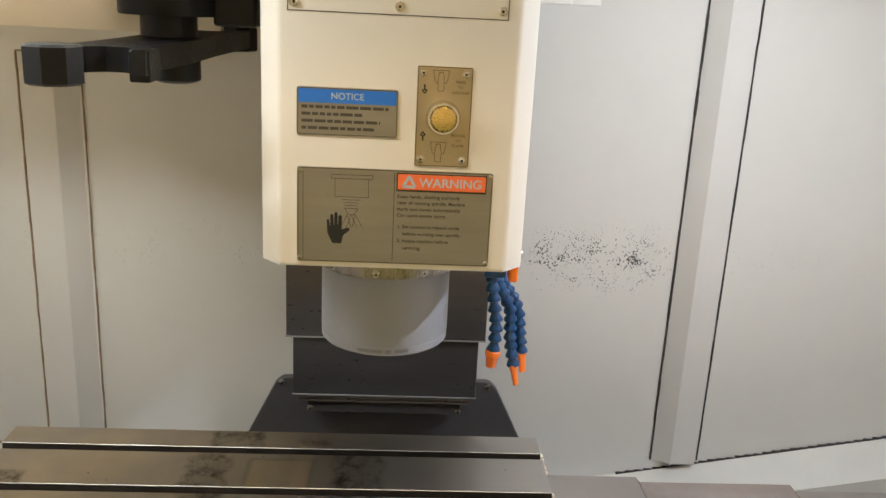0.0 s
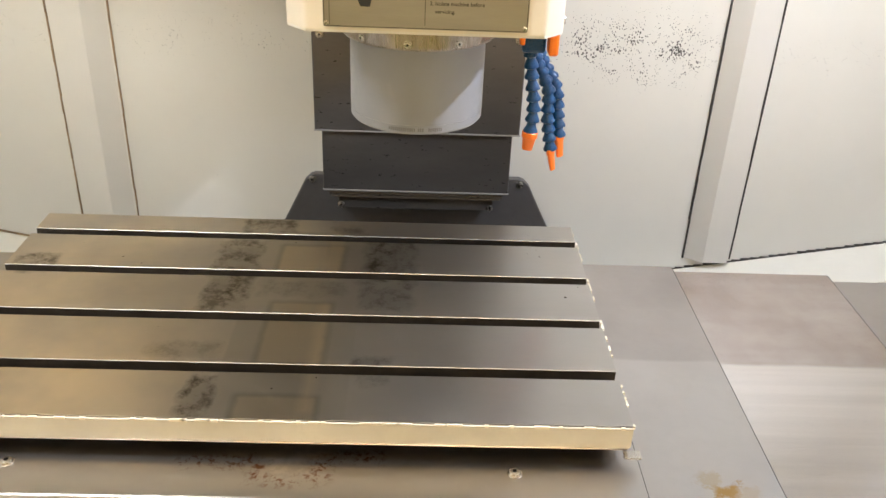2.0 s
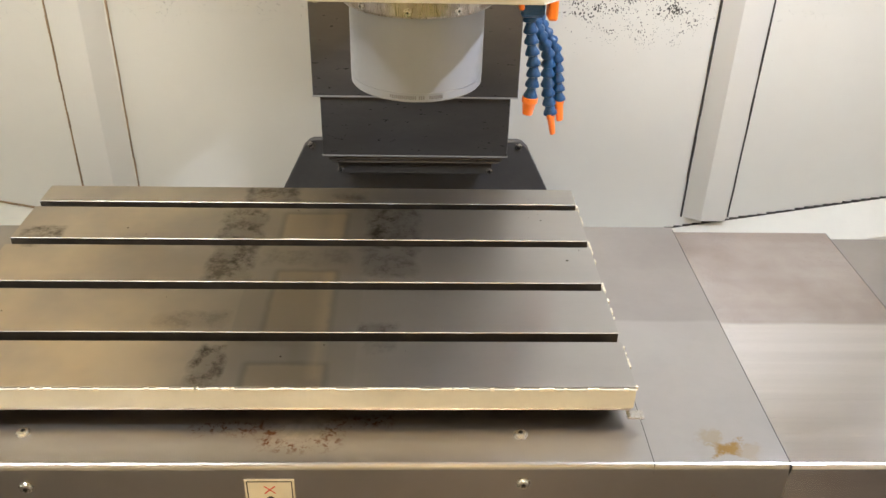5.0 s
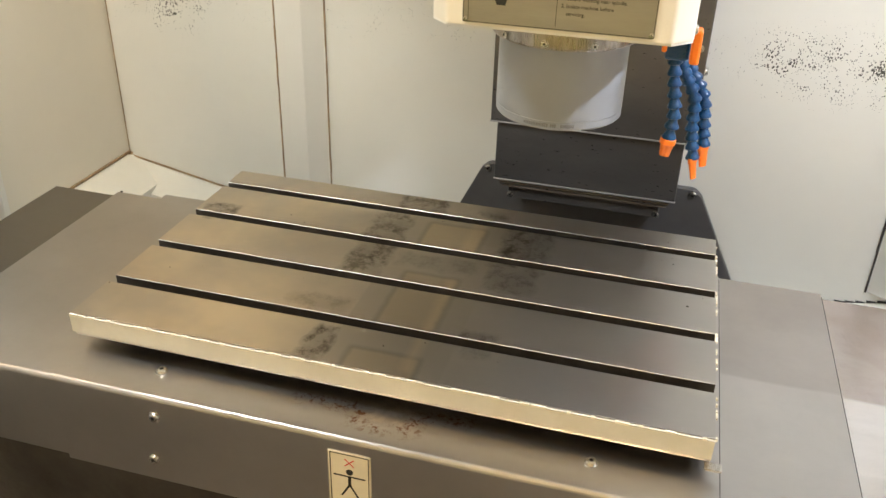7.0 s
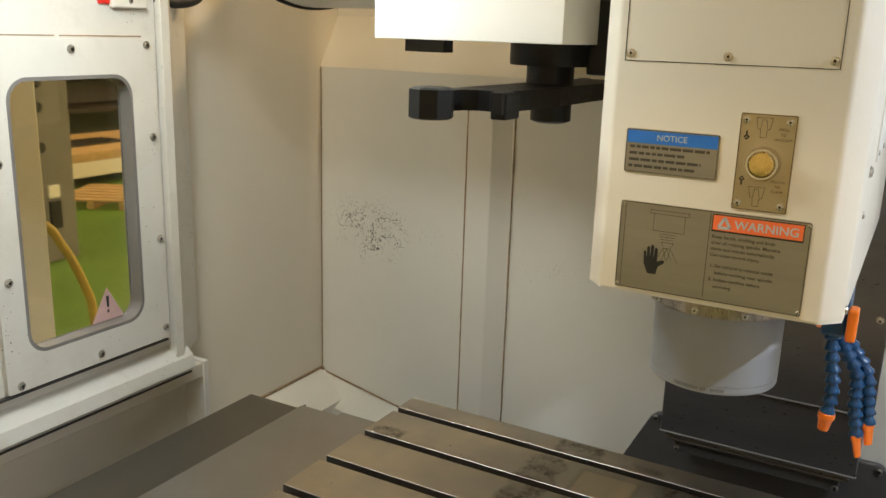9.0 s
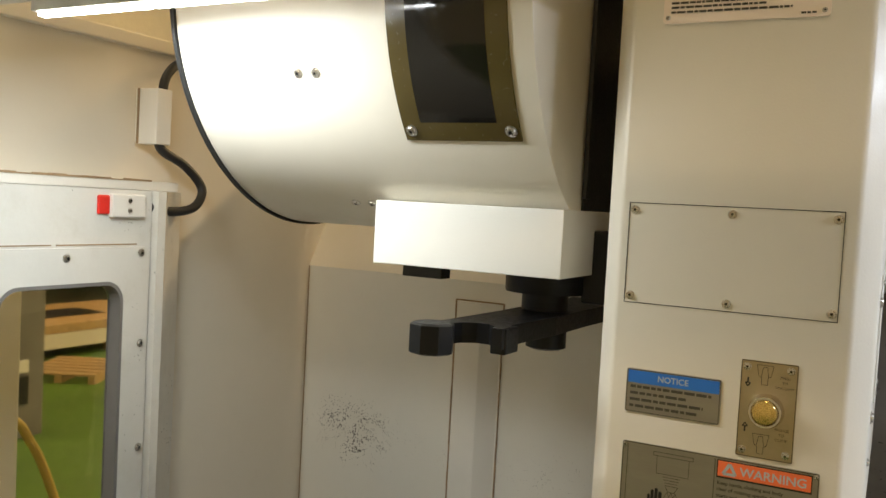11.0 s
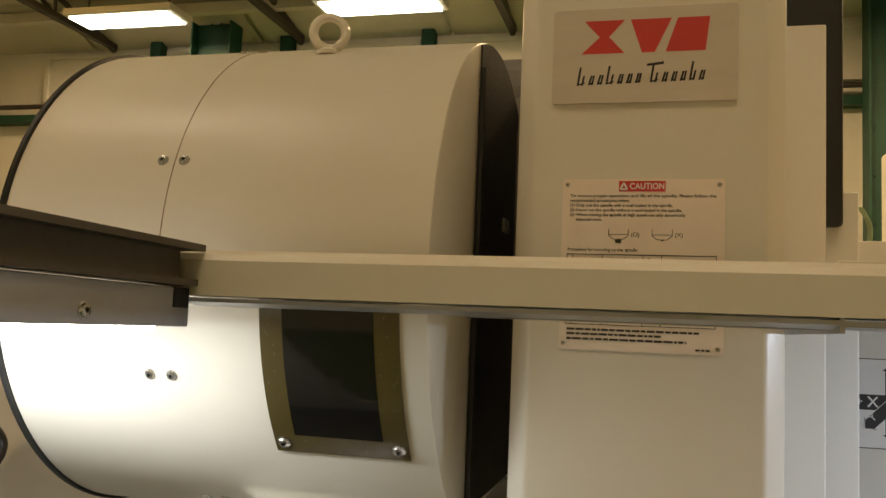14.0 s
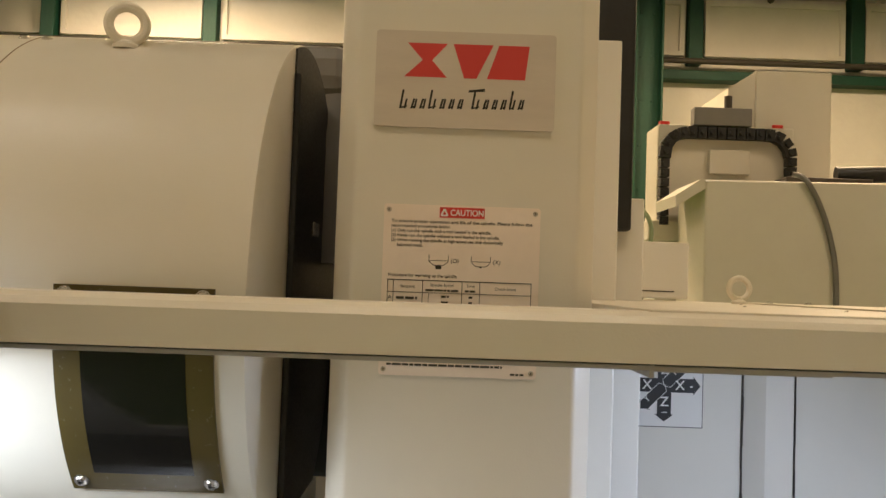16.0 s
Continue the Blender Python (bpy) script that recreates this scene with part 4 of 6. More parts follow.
def way_cover():
    c = thing("way_cover", "telescopic stainless steel way cover under the table", "way cover", "", (-0.05, 0.02, 0.72))
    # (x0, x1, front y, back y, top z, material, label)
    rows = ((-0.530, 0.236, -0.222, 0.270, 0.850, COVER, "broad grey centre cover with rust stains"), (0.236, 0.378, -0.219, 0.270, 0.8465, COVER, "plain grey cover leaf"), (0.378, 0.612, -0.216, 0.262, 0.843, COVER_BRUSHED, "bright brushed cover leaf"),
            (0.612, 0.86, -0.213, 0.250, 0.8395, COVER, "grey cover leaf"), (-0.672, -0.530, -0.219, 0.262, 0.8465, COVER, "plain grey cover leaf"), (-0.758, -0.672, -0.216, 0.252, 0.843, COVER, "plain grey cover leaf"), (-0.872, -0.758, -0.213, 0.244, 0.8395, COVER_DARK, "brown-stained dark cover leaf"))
    leaves = []
    for x0, x1, yf, yb, z, m_, lab in rows:
        low = 0.722 + (0.85 - z)
        pts = [(yf, low), (yf, z - 0.005), (yf + 0.0007, z - 0.0024), (yf + 0.0024, z - 0.0007), (yf + 0.005, z), (yb, z), (yb, low + 0.02), (yb - 0.004, low + 0.02), (yb - 0.004, z - 0.004), (yf + 0.004, z - 0.004), (yf + 0.004, low)]
        leaves.append(part("cover_leaf", prism(pts, x0, x1, "x"), m_, c, lab))
    for x, z_, y_, d in ((0.104, 0.8502, -0.178, (0, 0, 1)), (-0.410, 0.8502, -0.175, (0, 0, 1)), (0.104, 0.826, -0.2222, (0, -1, 0)), (-0.395, 0.822, -0.2222, (0, -1, 0)), (-0.405, 0.755, -0.2222, (0, -1, 0)), (0.104, 0.757, -0.2222, (0, -1, 0))):
        screw(leaves[0], (x, y_, z_), d, r=0.0068)
    part("end_plate", box(0.858, 0.862, -0.213, 0.25, 0.75, 0.8395), COVER, c)
    part("end_plate", box(-0.876, -0.872, -0.213, 0.244, 0.735, 0.8395), COVER_DARK, c)
    for x in (0.236, 0.378, 0.612, -0.530, -0.672, -0.758):
        part("leaf_lip", box(x - 0.0011, x + 0.0011, -0.2195, 0.262, 0.8360, {0.236: 0.8490, 0.378: 0.8462, 0.612: 0.8428, -0.530: 0.8475, -0.672: 0.8440, -0.758: 0.8402}[x]), RUBBER, c, "thin dark wiper lip")
    part("inner_frame", box(-0.84, 0.84, -0.18, 0.22, 0.50, 0.72), PAN, c)
    # no-standing sticker on the front fall
    x0, x1, z0, z1, y = -0.178, -0.128, 0.755, 0.832, -0.2222
    s = part("sticker", box(x0, x1, y - 0.0006, y, z0, z1), STICKER, c, "ivory prohibition pictogram sticker")
    bm = bmesh.new()
    for a, b_, d, e in ((x0 + 0.002, x1 - 0.002, z1 - 0.003, z1 - 0.002), (x0 + 0.002, x1 - 0.002, z0 + 0.002, z0 + 0.003), (x0 + 0.002, x0 + 0.003, z0 + 0.003, z1 - 0.003), (x1 - 0.003, x1 - 0.002, z0 + 0.003, z1 - 0.003)):
        add_box(bm, a, b_, y - 0.001, y - 0.0006, d, e)
    part("border", bm, INK, s)
    cx = (x0 + x1) / 2
    bm = bmesh.new()
    for q in (1, -1):
        pts = [(cx - 0.006 * q, 0.813), (cx - 0.0045 * q, 0.813), (cx + 0.006 * q, 0.823), (cx + 0.0045 * q, 0.823)]
        bm_ = prism(pts, y - 0.001 - 0.0002 * (q > 0), y - 0.0006, "y")
        me = bpy.data.meshes.new("tmp")
        bm_.to_mesh(me)
        bm_.free()
        bm.from_mesh(me)
        bpy.data.meshes.remove(me)
    part("cross", bm, RED_INK, s, "red cross")
    bm = bmesh.new()
    bmesh.ops.create_cone(bm, cap_ends=True, segments=16, radius1=0.0042, radius2=0.0042, depth=0.0004, matrix=Matrix.Translation((cx, y - 0.0008, 0.8045)) @ FRONT)
    for a, b_, w in (((cx - 0.019, 0.798), (cx + 0.019, 0.798), 0.0022), ((cx, 0.798), (cx, 0.784), 0.0038), ((cx, 0.786), (cx - 0.010, 0.768), 0.0024), ((cx, 0.786), (cx + 0.010, 0.768), 0.0024)):
        d = Vector((b_[0] - a[0], 0, b_[1] - a[1])).normalized()
        n = Vector((-d.z, 0, d.x)) * w / 2
        f = [Vector((a[0], y - 0.001, a[1])) + n, Vector((b_[0], y - 0.001, b_[1])) + n, Vector((b_[0], y - 0.001, b_[1])) - n, Vector((a[0], y - 0.001, a[1])) - n]
        bm.faces.new([bm.verts.new(v) for v in f])
    part("pictogram", bm, INK, s, "black pictogram")


way_cover()


def column_cover():
    c = thing("column_cover", "dark grey stepped vertical way cover on the column", "way cover", "", (-0.005, 0.7, 0.50))
    cx = -0.008
    for w, z0, z1, y in ((0.188, 0.904, 1.50, 0.645), (0.176, 0.782, 0.904, 0.652), (0.170, 0.776, 0.782, 0.655), (0.166, 0.768, 0.776, 0.658), (0.162, 0.762, 0.768, 0.661), (0.150, 0.735, 0.762, 0.672)):
        leaf = part("cover_leaf", box(cx - w, cx + w, y, 0.90, z0, z1 - 0.0015, bevel=0.002), BELLOWS, c)
        if w > 0.172:
            # pale lip paints in the highlight along the leaf's lower edge
            part("leaf_lip", box(cx - w - 0.001, cx + w + 0.001, y - 0.0015, y + 0.004, z0 - 0.0012, z0 + 0.0012), RAIL_GREY, c, "thin grey lip painting the highlight of the lower edge")
        if w == 0.150:
            for x in (cx - 0.145, cx + 0.145):
                screw(leaf, (x, y, 0.742), r=0.006)
        if w == 0.188:
            for x in (cx - w + 0.014, cx + w - 0.014):
                for z in (1.08, 1.32):
                    screw(leaf, (x, y, z), r=0.006)
            for x, d in ((cx - w, -1), (cx + w, 1)):
                screw(leaf, (x, 0.72, 1.02), (d, 0, 0), r=0.009, h=1.0)
    part("upper_cover", box(cx - 0.186, cx + 0.205, 0.66, 0.9, 1.5, 1.88), ENAMEL_FLAT, c)
    pts = [(-0.214, 0.766), (-0.222, 0.763), (-0.234, 0.752), (-0.358, 0.50), (0.346, 0.50), (0.222, 0.752), (0.210, 0.763), (0.202, 0.766)]
    b = part("base_plate", prism(pts, 0.760, 0.7765, "y", bevel=0.002), BASE_GREY, c, "grey trapezoid base plate")
    for x in (-0.2195, 0.2035):
        screw(b, (x, 0.760, 0.7545), r=0.007, h=0.9)
    part("shelf", box(-0.155, 0.140, 0.725, 0.759, 0.712, 0.7335, bevel=0.002), BASE_GREY, c)
    part("strip", box(0.229, 0.236, 0.66, 0.67, 1.285, 1.53, bevel=0.001), ENAMEL_FLAT, c, "narrow white cover strip")


column_cover()


# ---- spindle head ----
def spindle_head():
    h = thing("spindle_head", "cream sheet-metal spindle head with warning plates", "spindle head", "", (0, 0.145, 1.12))
    cx = 0.001
    pts = [(cx - 0.118, 0.0), (cx + 0.118, 0.0), (cx + 0.139, 0.024), (cx + 0.139, 0.656), (cx - 0.139, 0.656), (cx - 0.139, 0.024)]
    bm = prism(pts, 1.2535, 2.52, "z")
    bmesh.ops.bevel(bm, geom=[e for e in bm.edges if abs((e.verts[0].co - e.verts[1].co).z) > 1 and min(v.co.y for v in e.verts) < 0.1], offset=0.004, segments=3, affect="EDGES", profile=0.5)
    body = part("body", bm, ENAMEL, h, smooth=True)
    part("lower_rim", prism([(a * 0.995 + 0, max(0.002, b_)) for a, b_ in pts], 1.2505, 1.2535, "z"), ENAMEL_FLAT, h)
    ring = part("spindle_ring", revolve([(0.0865, 1.219), (0.0885, 1.2215), (0.0885, 1.246), (0.098, 1.247), (0.098, 1.251)], Matrix.Translation((cx - 0.007, 0.142, 0)), 64), RING_STEEL, h, "polished steel spindle ring", smooth=True)
    for i in range(10):
        a = 2 * math.pi * (i + 0.3) / 10
        screw(ring, (cx - 0.007 + 0.0885 * math.cos(a), 0.142 + 0.0885 * math.sin(a), 1.226), (math.cos(a), math.sin(a), 0), r=0.004)
    part("spindle_cap", revolve([(0.072, 1.1205), (0.0755, 1.1205), (0.0777, 1.1230), (0.0777, 1.1310), (0.0773, 1.1314), (0.0780, 1.1320), (0.0780, 1.219), (0.05, 1.219), (0.05, 1.15), (0.071, 1.15)], Matrix.Translation((cx - 0.008, 0.145, 0)), 72), CAP_GREY, h, "smooth grey cylindrical spindle cap", smooth=True)
    bm = bmesh.new()
    rnd = random.Random(5)
    for i in range(26):
        if i in (13, 17, 18):
            continue
        a = radians(-90 - 22 + i * 1.75)
        p = Vector((cx - 0.008 + 0.0779 * math.cos(a), 0.145 + 0.0779 * math.sin(a), 1.1268))
        m_ = Matrix.Translation(p) @ Matrix.Rotation(a + math.pi / 2, 4, "Z")
        r_ = bmesh.ops.create_cube(bm, size=1)
        for v in r_["verts"]:
            v.co = m_ @ Vector((v.co.x * 0.0016, v.co.y * 0.0004, v.co.z * rnd.choice((0.004, 0.0042, 0.0028))))
    part("stamp", bm, STAMP_GREY, h, "dark stamped code as plain bars")
    # screwed cover
    bm = bmesh.new()
    for a, b_, d, e in ((-0.108, 0.106, 1.6162, 1.6170), (-0.108, 0.106, 1.5078, 1.5086), (-0.108, -0.1072, 1.5086, 1.6162), (0.1052, 0.106, 1.5086, 1.6162)):
        add_box(bm, a, b_, -0.0005, 0.0008, d, e)
    part("cover_seam", bm, SEAM, h, "thin dark seam of the cover plate")
    for x in (-0.1015, 0.0, 0.1):
        for z in (1.516, 1.609):
            screw(body, (x, 0.0, z), r=0.0042)
    for y, z, r in ((0.035, 1.262, 0.005), (0.10, 1.40, 0.006), (0.085, 1.355, 0.004), (0.16, 1.52, 0.006), (0.2, 1.62, 0.005)):
        screw(body, (cx + 0.139, y, z), (1, 0, 0), r=r)
    side = part("side_cover", box(cx + 0.139, cx + 0.141, 0.19, 0.30, 1.40, 1.55, bevel=0.0005), ENAMEL_FLAT, h)
    for y in (0.2, 0.29):
        for z in (1.41, 1.54):
            screw(side, (cx + 0.141, y, z), (1, 0, 0), r=0.003)
    notice_plate(h)
    button_plate(h)
    warning_plate(h)
    logo_plate(h)
    caution_plate(h)
    return h


def plate(parent, name, x0, x1, z0, z1, material, label, thick=0.0012, r=0.003):
    return part(name, prism(round_rect(x0, x1, z0, z1, r, 4), -thick, 0.0, "y"), material, parent, label)


def edge_lines(p, x0, x1, z0, z1, y, w=0.0006, material=None):
    bars([(x0, x1, z0, z0 + w), (x0, x1, z1 - w, z1), (x0, x0 + w, z0 + w, z1 - w), (x1 - w, x1, z0 + w, z1 - w)], material or INK_SOFT, p, y, "border")


def text_bars(p, lines, x0, y, h, material, seed, name="print"):
    """Unreadable print as word-sized bars: lines of (z, length)."""
    rnd = random.Random(seed)
    rows = []
    for z, n in lines:
        x = x0
        while x < x0 + n:
            w = min(rnd.uniform(2, 7) * h * 0.62, x0 + n - x)
            if w < h * 0.4:
                break
            rows.append((x, x + w, z, z + h))
            x += w + h * 0.5
    bars(rows, material, p, y, name)


def notice_plate(h):
    x0, x1, z0, z1 = -0.099, 0.0015, 1.3885, 1.4365
    p = plate(h, "notice_plate", x0, x1, z0, z1, STAINLESS, "grey metal notice plate with a blue heading")
    y = -0.0012
    bars([(x0 + 0.002, x1 - 0.002, z1 - 0.0155, z1 - 0.002)], BLUE, p, y, "heading_band")
    words("NOTICE", (x0 + x1) / 2, z1 - 0.0115, y - 0.0004, 0.0062, LIGHT_INK, p, align="CENTER", bold=0.012)
    edge_lines(p, x0 + 0.001, x1 - 0.001, z0 + 0.001, z1 - 0.001, y)
    text_bars(p, ((1.4155, 0.086), (1.4085, 0.060), (1.4015, 0.078), (1.3945, 0.072)), x0 + 0.005, y, 0.0030, INK_SOFT, 4)


def outline(p, pts, y, w=0.0005, material=None, closed=True, name="etched_outline"):
    bm = bmesh.new()
    P = list(pts) + ([pts[0]] if closed else [])
    for (ax, az), (bx, bz) in zip(P, P[1:]):
        d = Vector((bx - ax, 0, bz - az))
        if d.length == 0:
            continue
        n = Vector((-d.z, 0, d.x)).normalized() * w / 2
        a, b_ = Vector((ax, y, az)), Vector((bx, y, bz))
        bm.faces.new([bm.verts.new(v) for v in (a + n, b_ + n, b_ - n, a - n)])
    return tagged(part(name, bm, material or INK_SOFT, p), kind="stuff")


def button_plate(h):
    x0, x1, z0, z1 = 0.0195, 0.0745, 1.3615, 1.4615
    p = plate(h, "button_plate", x0, x1, z0, z1, BRASSY, "brass-toned tool release plate", r=0.002)
    y = -0.0014
    edge_lines(p, x0 + 0.0005, x1 - 0.0005, z0 + 0.0005, z1 - 0.0005, y + 0.0001)
    for x in (0.0255, 0.0675):
        for z in (1.3685, 1.4545):
            screw(p, (x, -0.0012, z), r=0.0035)
    cx, cz = 0.0465, 1.4115
    m_ = Matrix.Translation((cx, -0.0012, cz)) @ FRONT
    part("button_collar", revolve([(0.0175, 0), (0.0175, 0.004), (0.0165, 0.010), (0.0155, 0.0125), (0.0135, 0.0125), (0.013, 0.008)], m_, 36), CHROME, p, "chrome collar", smooth=True)
    part("button", revolve([(0.0128, 0.004), (0.0128, 0.0125), (0.0115, 0.0145), (0.006, 0.0152), (0.001, 0.0153)], m_, 32), BRASS, p, "round brass-yellow push button", smooth=True)
    for zc, s in ((1.4495, 1), (1.3785, 1)):
        outline(p, [(0.035, zc + 0.008), (0.037, zc - 0.003), (0.040, zc - 0.005), (0.040, zc - 0.012), (0.046, zc - 0.012), (0.046, zc - 0.005), (0.049, zc - 0.003), (0.051, zc + 0.008)], y)
        outline(p, [(0.0395, zc - 0.004), (0.041, zc + 0.006), (0.045, zc + 0.006), (0.0465, zc - 0.004)], y, closed=False)
    for zc, s in ((1.4405, -1), (1.3905, 1)):
        bars([(0.0262, 0.0278, zc - 0.003, zc + 0.003)], INK, p, y, "arrow")
        outline(p, [(0.0245, zc + s * 0.0025), (0.027, zc + s * 0.006), (0.0295, zc + s * 0.0025)], y, 0.0012, INK, name="arrow")
    for k, tx in enumerate(("PRESS", "TO", "UNCLAMP")):
        words(tx, 0.0625, 1.4455 - k * 0.0052, y, 0.0026, INK_SOFT, p, align="CENTER")
    for k, tx in enumerate(("RELEASE", "TO", "CLAMP")):
        words(tx, 0.0625, 1.3925 - k * 0.0052, y, 0.0026, INK_SOFT, p, align="CENTER")


def warning_plate(h):
    x0, x1, z0, z1 = -0.0985, 0.1010, 1.2565, 1.3565
    p = plate(h, "warning_plate", x0, x1, z0, z1, STAINLESS, "grey metal warning plate with an orange heading")
    y = -0.0014
    edge_lines(p, x0 + 0.0008, x1 - 0.0008, z0 + 0.0008, z1 - 0.0008, y + 0.0001)
    bars([(x0 + 0.006, x0 + 0.0065, z0 + 0.003, z1 - 0.003), (0.0, 0.0006, z0 + 0.004, z1 - 0.003)], INK_SOFT, p, y)
    for x in (-0.0955, 0.098):
        for z in (1.2605, 1.3525):
            screw(p, (x, -0.0012, z), r=0.0022)
    bars([(0.0025, 0.0945, 1.3345, 1.3535)], INK, p, y, "heading_border")
    bars([(0.0035, 0.0935, 1.3365, 1.3525)], ORANGE_INK, p, y - 0.0003, "heading_band")
    words("WARNING", 0.0255, 1.3400, y - 0.0008, 0.0088, LIGHT_INK, p, width=0.064, bold=0.015)
    outline(p, [(0.009, 1.3395), (0.0215, 1.3395), (0.01525, 1.3505)], y - 0.0008, 0.003, LIGHT_INK)
    body = ("Keep hands, clothing and body", "clear of rotating spindle. Machine", "starts and moves automatically.", "Can cause severe injury.")
    for k, tx in enumerate(body):
        words(tx, 0.0035, 1.3275 - k * 0.0066, y, 0.0036, INK_SOFT, p, bold=0.018)
    for k, (dx, tx) in enumerate(((0, "1. Set control to manual mode"), (0.0055, "before working near spindle."), (0, "2. Isolate machine before"), (0.0055, "servicing."))):
        words(tx, 0.0045 + dx, 1.2955 - k * 0.0076, y, 0.0036, INK_SOFT, p, bold=0.018)
    # etched spindle outline and the black palm mark
    outline(p, [(-0.064, 1.3495), (-0.022, 1.3495), (-0.022, 1.3455), (-0.064, 1.3455)], y)
    outline(p, [(-0.060, 1.3455), (-0.060, 1.3265), (-0.026, 1.3265), (-0.026, 1.3455)], y, closed=False)
    for k in range(4):
        z = 1.3265 - k * 0.003
        outline(p, [(-0.054 + k * 0.0012, z), (-0.033 - k * 0.0012, z)], y, closed=False)
    outline(p, [(-0.050, 1.3145), (-0.046, 1.308), (-0.040, 1.308), (-0.036, 1.3145)], y)
    for k in range(3):
        outline(p, [(-0.047 + k * 0.004, 1.308), (-0.054 + k * 0.006, 1.294)], y, closed=False)
        outline(p, [(-0.039 - k * 0.004, 1.308), (-0.031 - k * 0.006, 1.294)], y, closed=False)
    palm = [(-0.062, 1.277), (-0.053, 1.277), (-0.051, 1.286), (-0.0445, 1.291), (-0.0445, 1.2935), (-0.047, 1.294), (-0.0525, 1.292), (-0.0525, 1.306), (-0.0545, 1.3075), (-0.056, 1.306), (-0.0563, 1.297), (-0.0568, 1.297),
            (-0.0570, 1.309), (-0.0588, 1.3105), (-0.0602, 1.309), (-0.0604, 1.297), (-0.0609, 1.297), (-0.0613, 1.307), (-0.063, 1.308), (-0.0644, 1.307), (-0.0644, 1.296), (-0.0649, 1.296), (-0.0655, 1.302), (-0.067, 1.3025), (-0.068, 1.3015), (-0.0672, 1.288)]
    part("palm_mark", prism(palm, y - 0.0003, y, "y"), INK, p, "black open palm pictogram")


def logo_plate(h):
    x0, x1, z0, z1 = -0.0990, 0.0900, 2.0665, 2.1685
    p = plate(h, "name_plate", x0, x1, z0, z1, LOGO_PLATE, "champagne metal maker's plate with red and black marks", thick=0.004, r=0.004)
    y = -0.0042
    bm = bmesh.new()

    def poly(pts):
        bm.faces.new([bm.verts.new((a, y, b_)) for a, b_ in pts])
    zt, zb = 2.1555, 2.1195
    # plain red shapes: a bow-tie, a wedge and a slanting block
    poly([(-0.066, zt), (-0.024, zt), (-0.040, (zt + zb) / 2), (-0.050, (zt + zb) / 2)])
    poly([(-0.050, (zt + zb) / 2), (-0.040, (zt + zb) / 2), (-0.024, zb), (-0.069, zb)])
    poly([(-0.018, zt), (0.024, zt), (0.007, zb), (-0.006, zb)])
    poly([(0.030, zt), (0.062, zt), (0.058, zb), (0.018, zb)])
    part("red_mark", bm, RED_INK, p, "bold red shapes")
    rnd = random.Random(8)
    bm = bmesh.new()
    x = -0.073
    for k in range(13):
        if k == 7:
            x += 0.006
        tall = k in (0, 3, 7, 11)
        w = 0.0085 if tall and k != 11 else 0.006
        z = 2.0855 + (k / 13) * 0.003
        top = z + (0.020 if tall else 0.0105)
        f = lambda pts: bm.faces.new([bm.verts.new((a, y, b_)) for a, b_ in pts])
        f([(x, z), (x + 0.0022, z), (x + 0.0052, top), (x + 0.003, top)])
        f([(x + w * 0.55, z), (x + w * 0.55 + 0.002, z), (x + w * 0.55 + 0.0042, z + 0.0105), (x + w * 0.55 + 0.0022, z + 0.0105)])
        f([(x + 0.001, z), (x + w, z + 0.002), (x + w, z + 0.0036), (x + 0.001, z + 0.0016)])
        if k == 7:
            f([(x - 0.003, top), (x + 0.014, top + 0.002), (x + 0.014, top - 0.001), (x - 0.003, top - 0.0025)])
        x += w + 0.0032
    part("black_mark", bm, INK, p, "slanting black script-like bars")


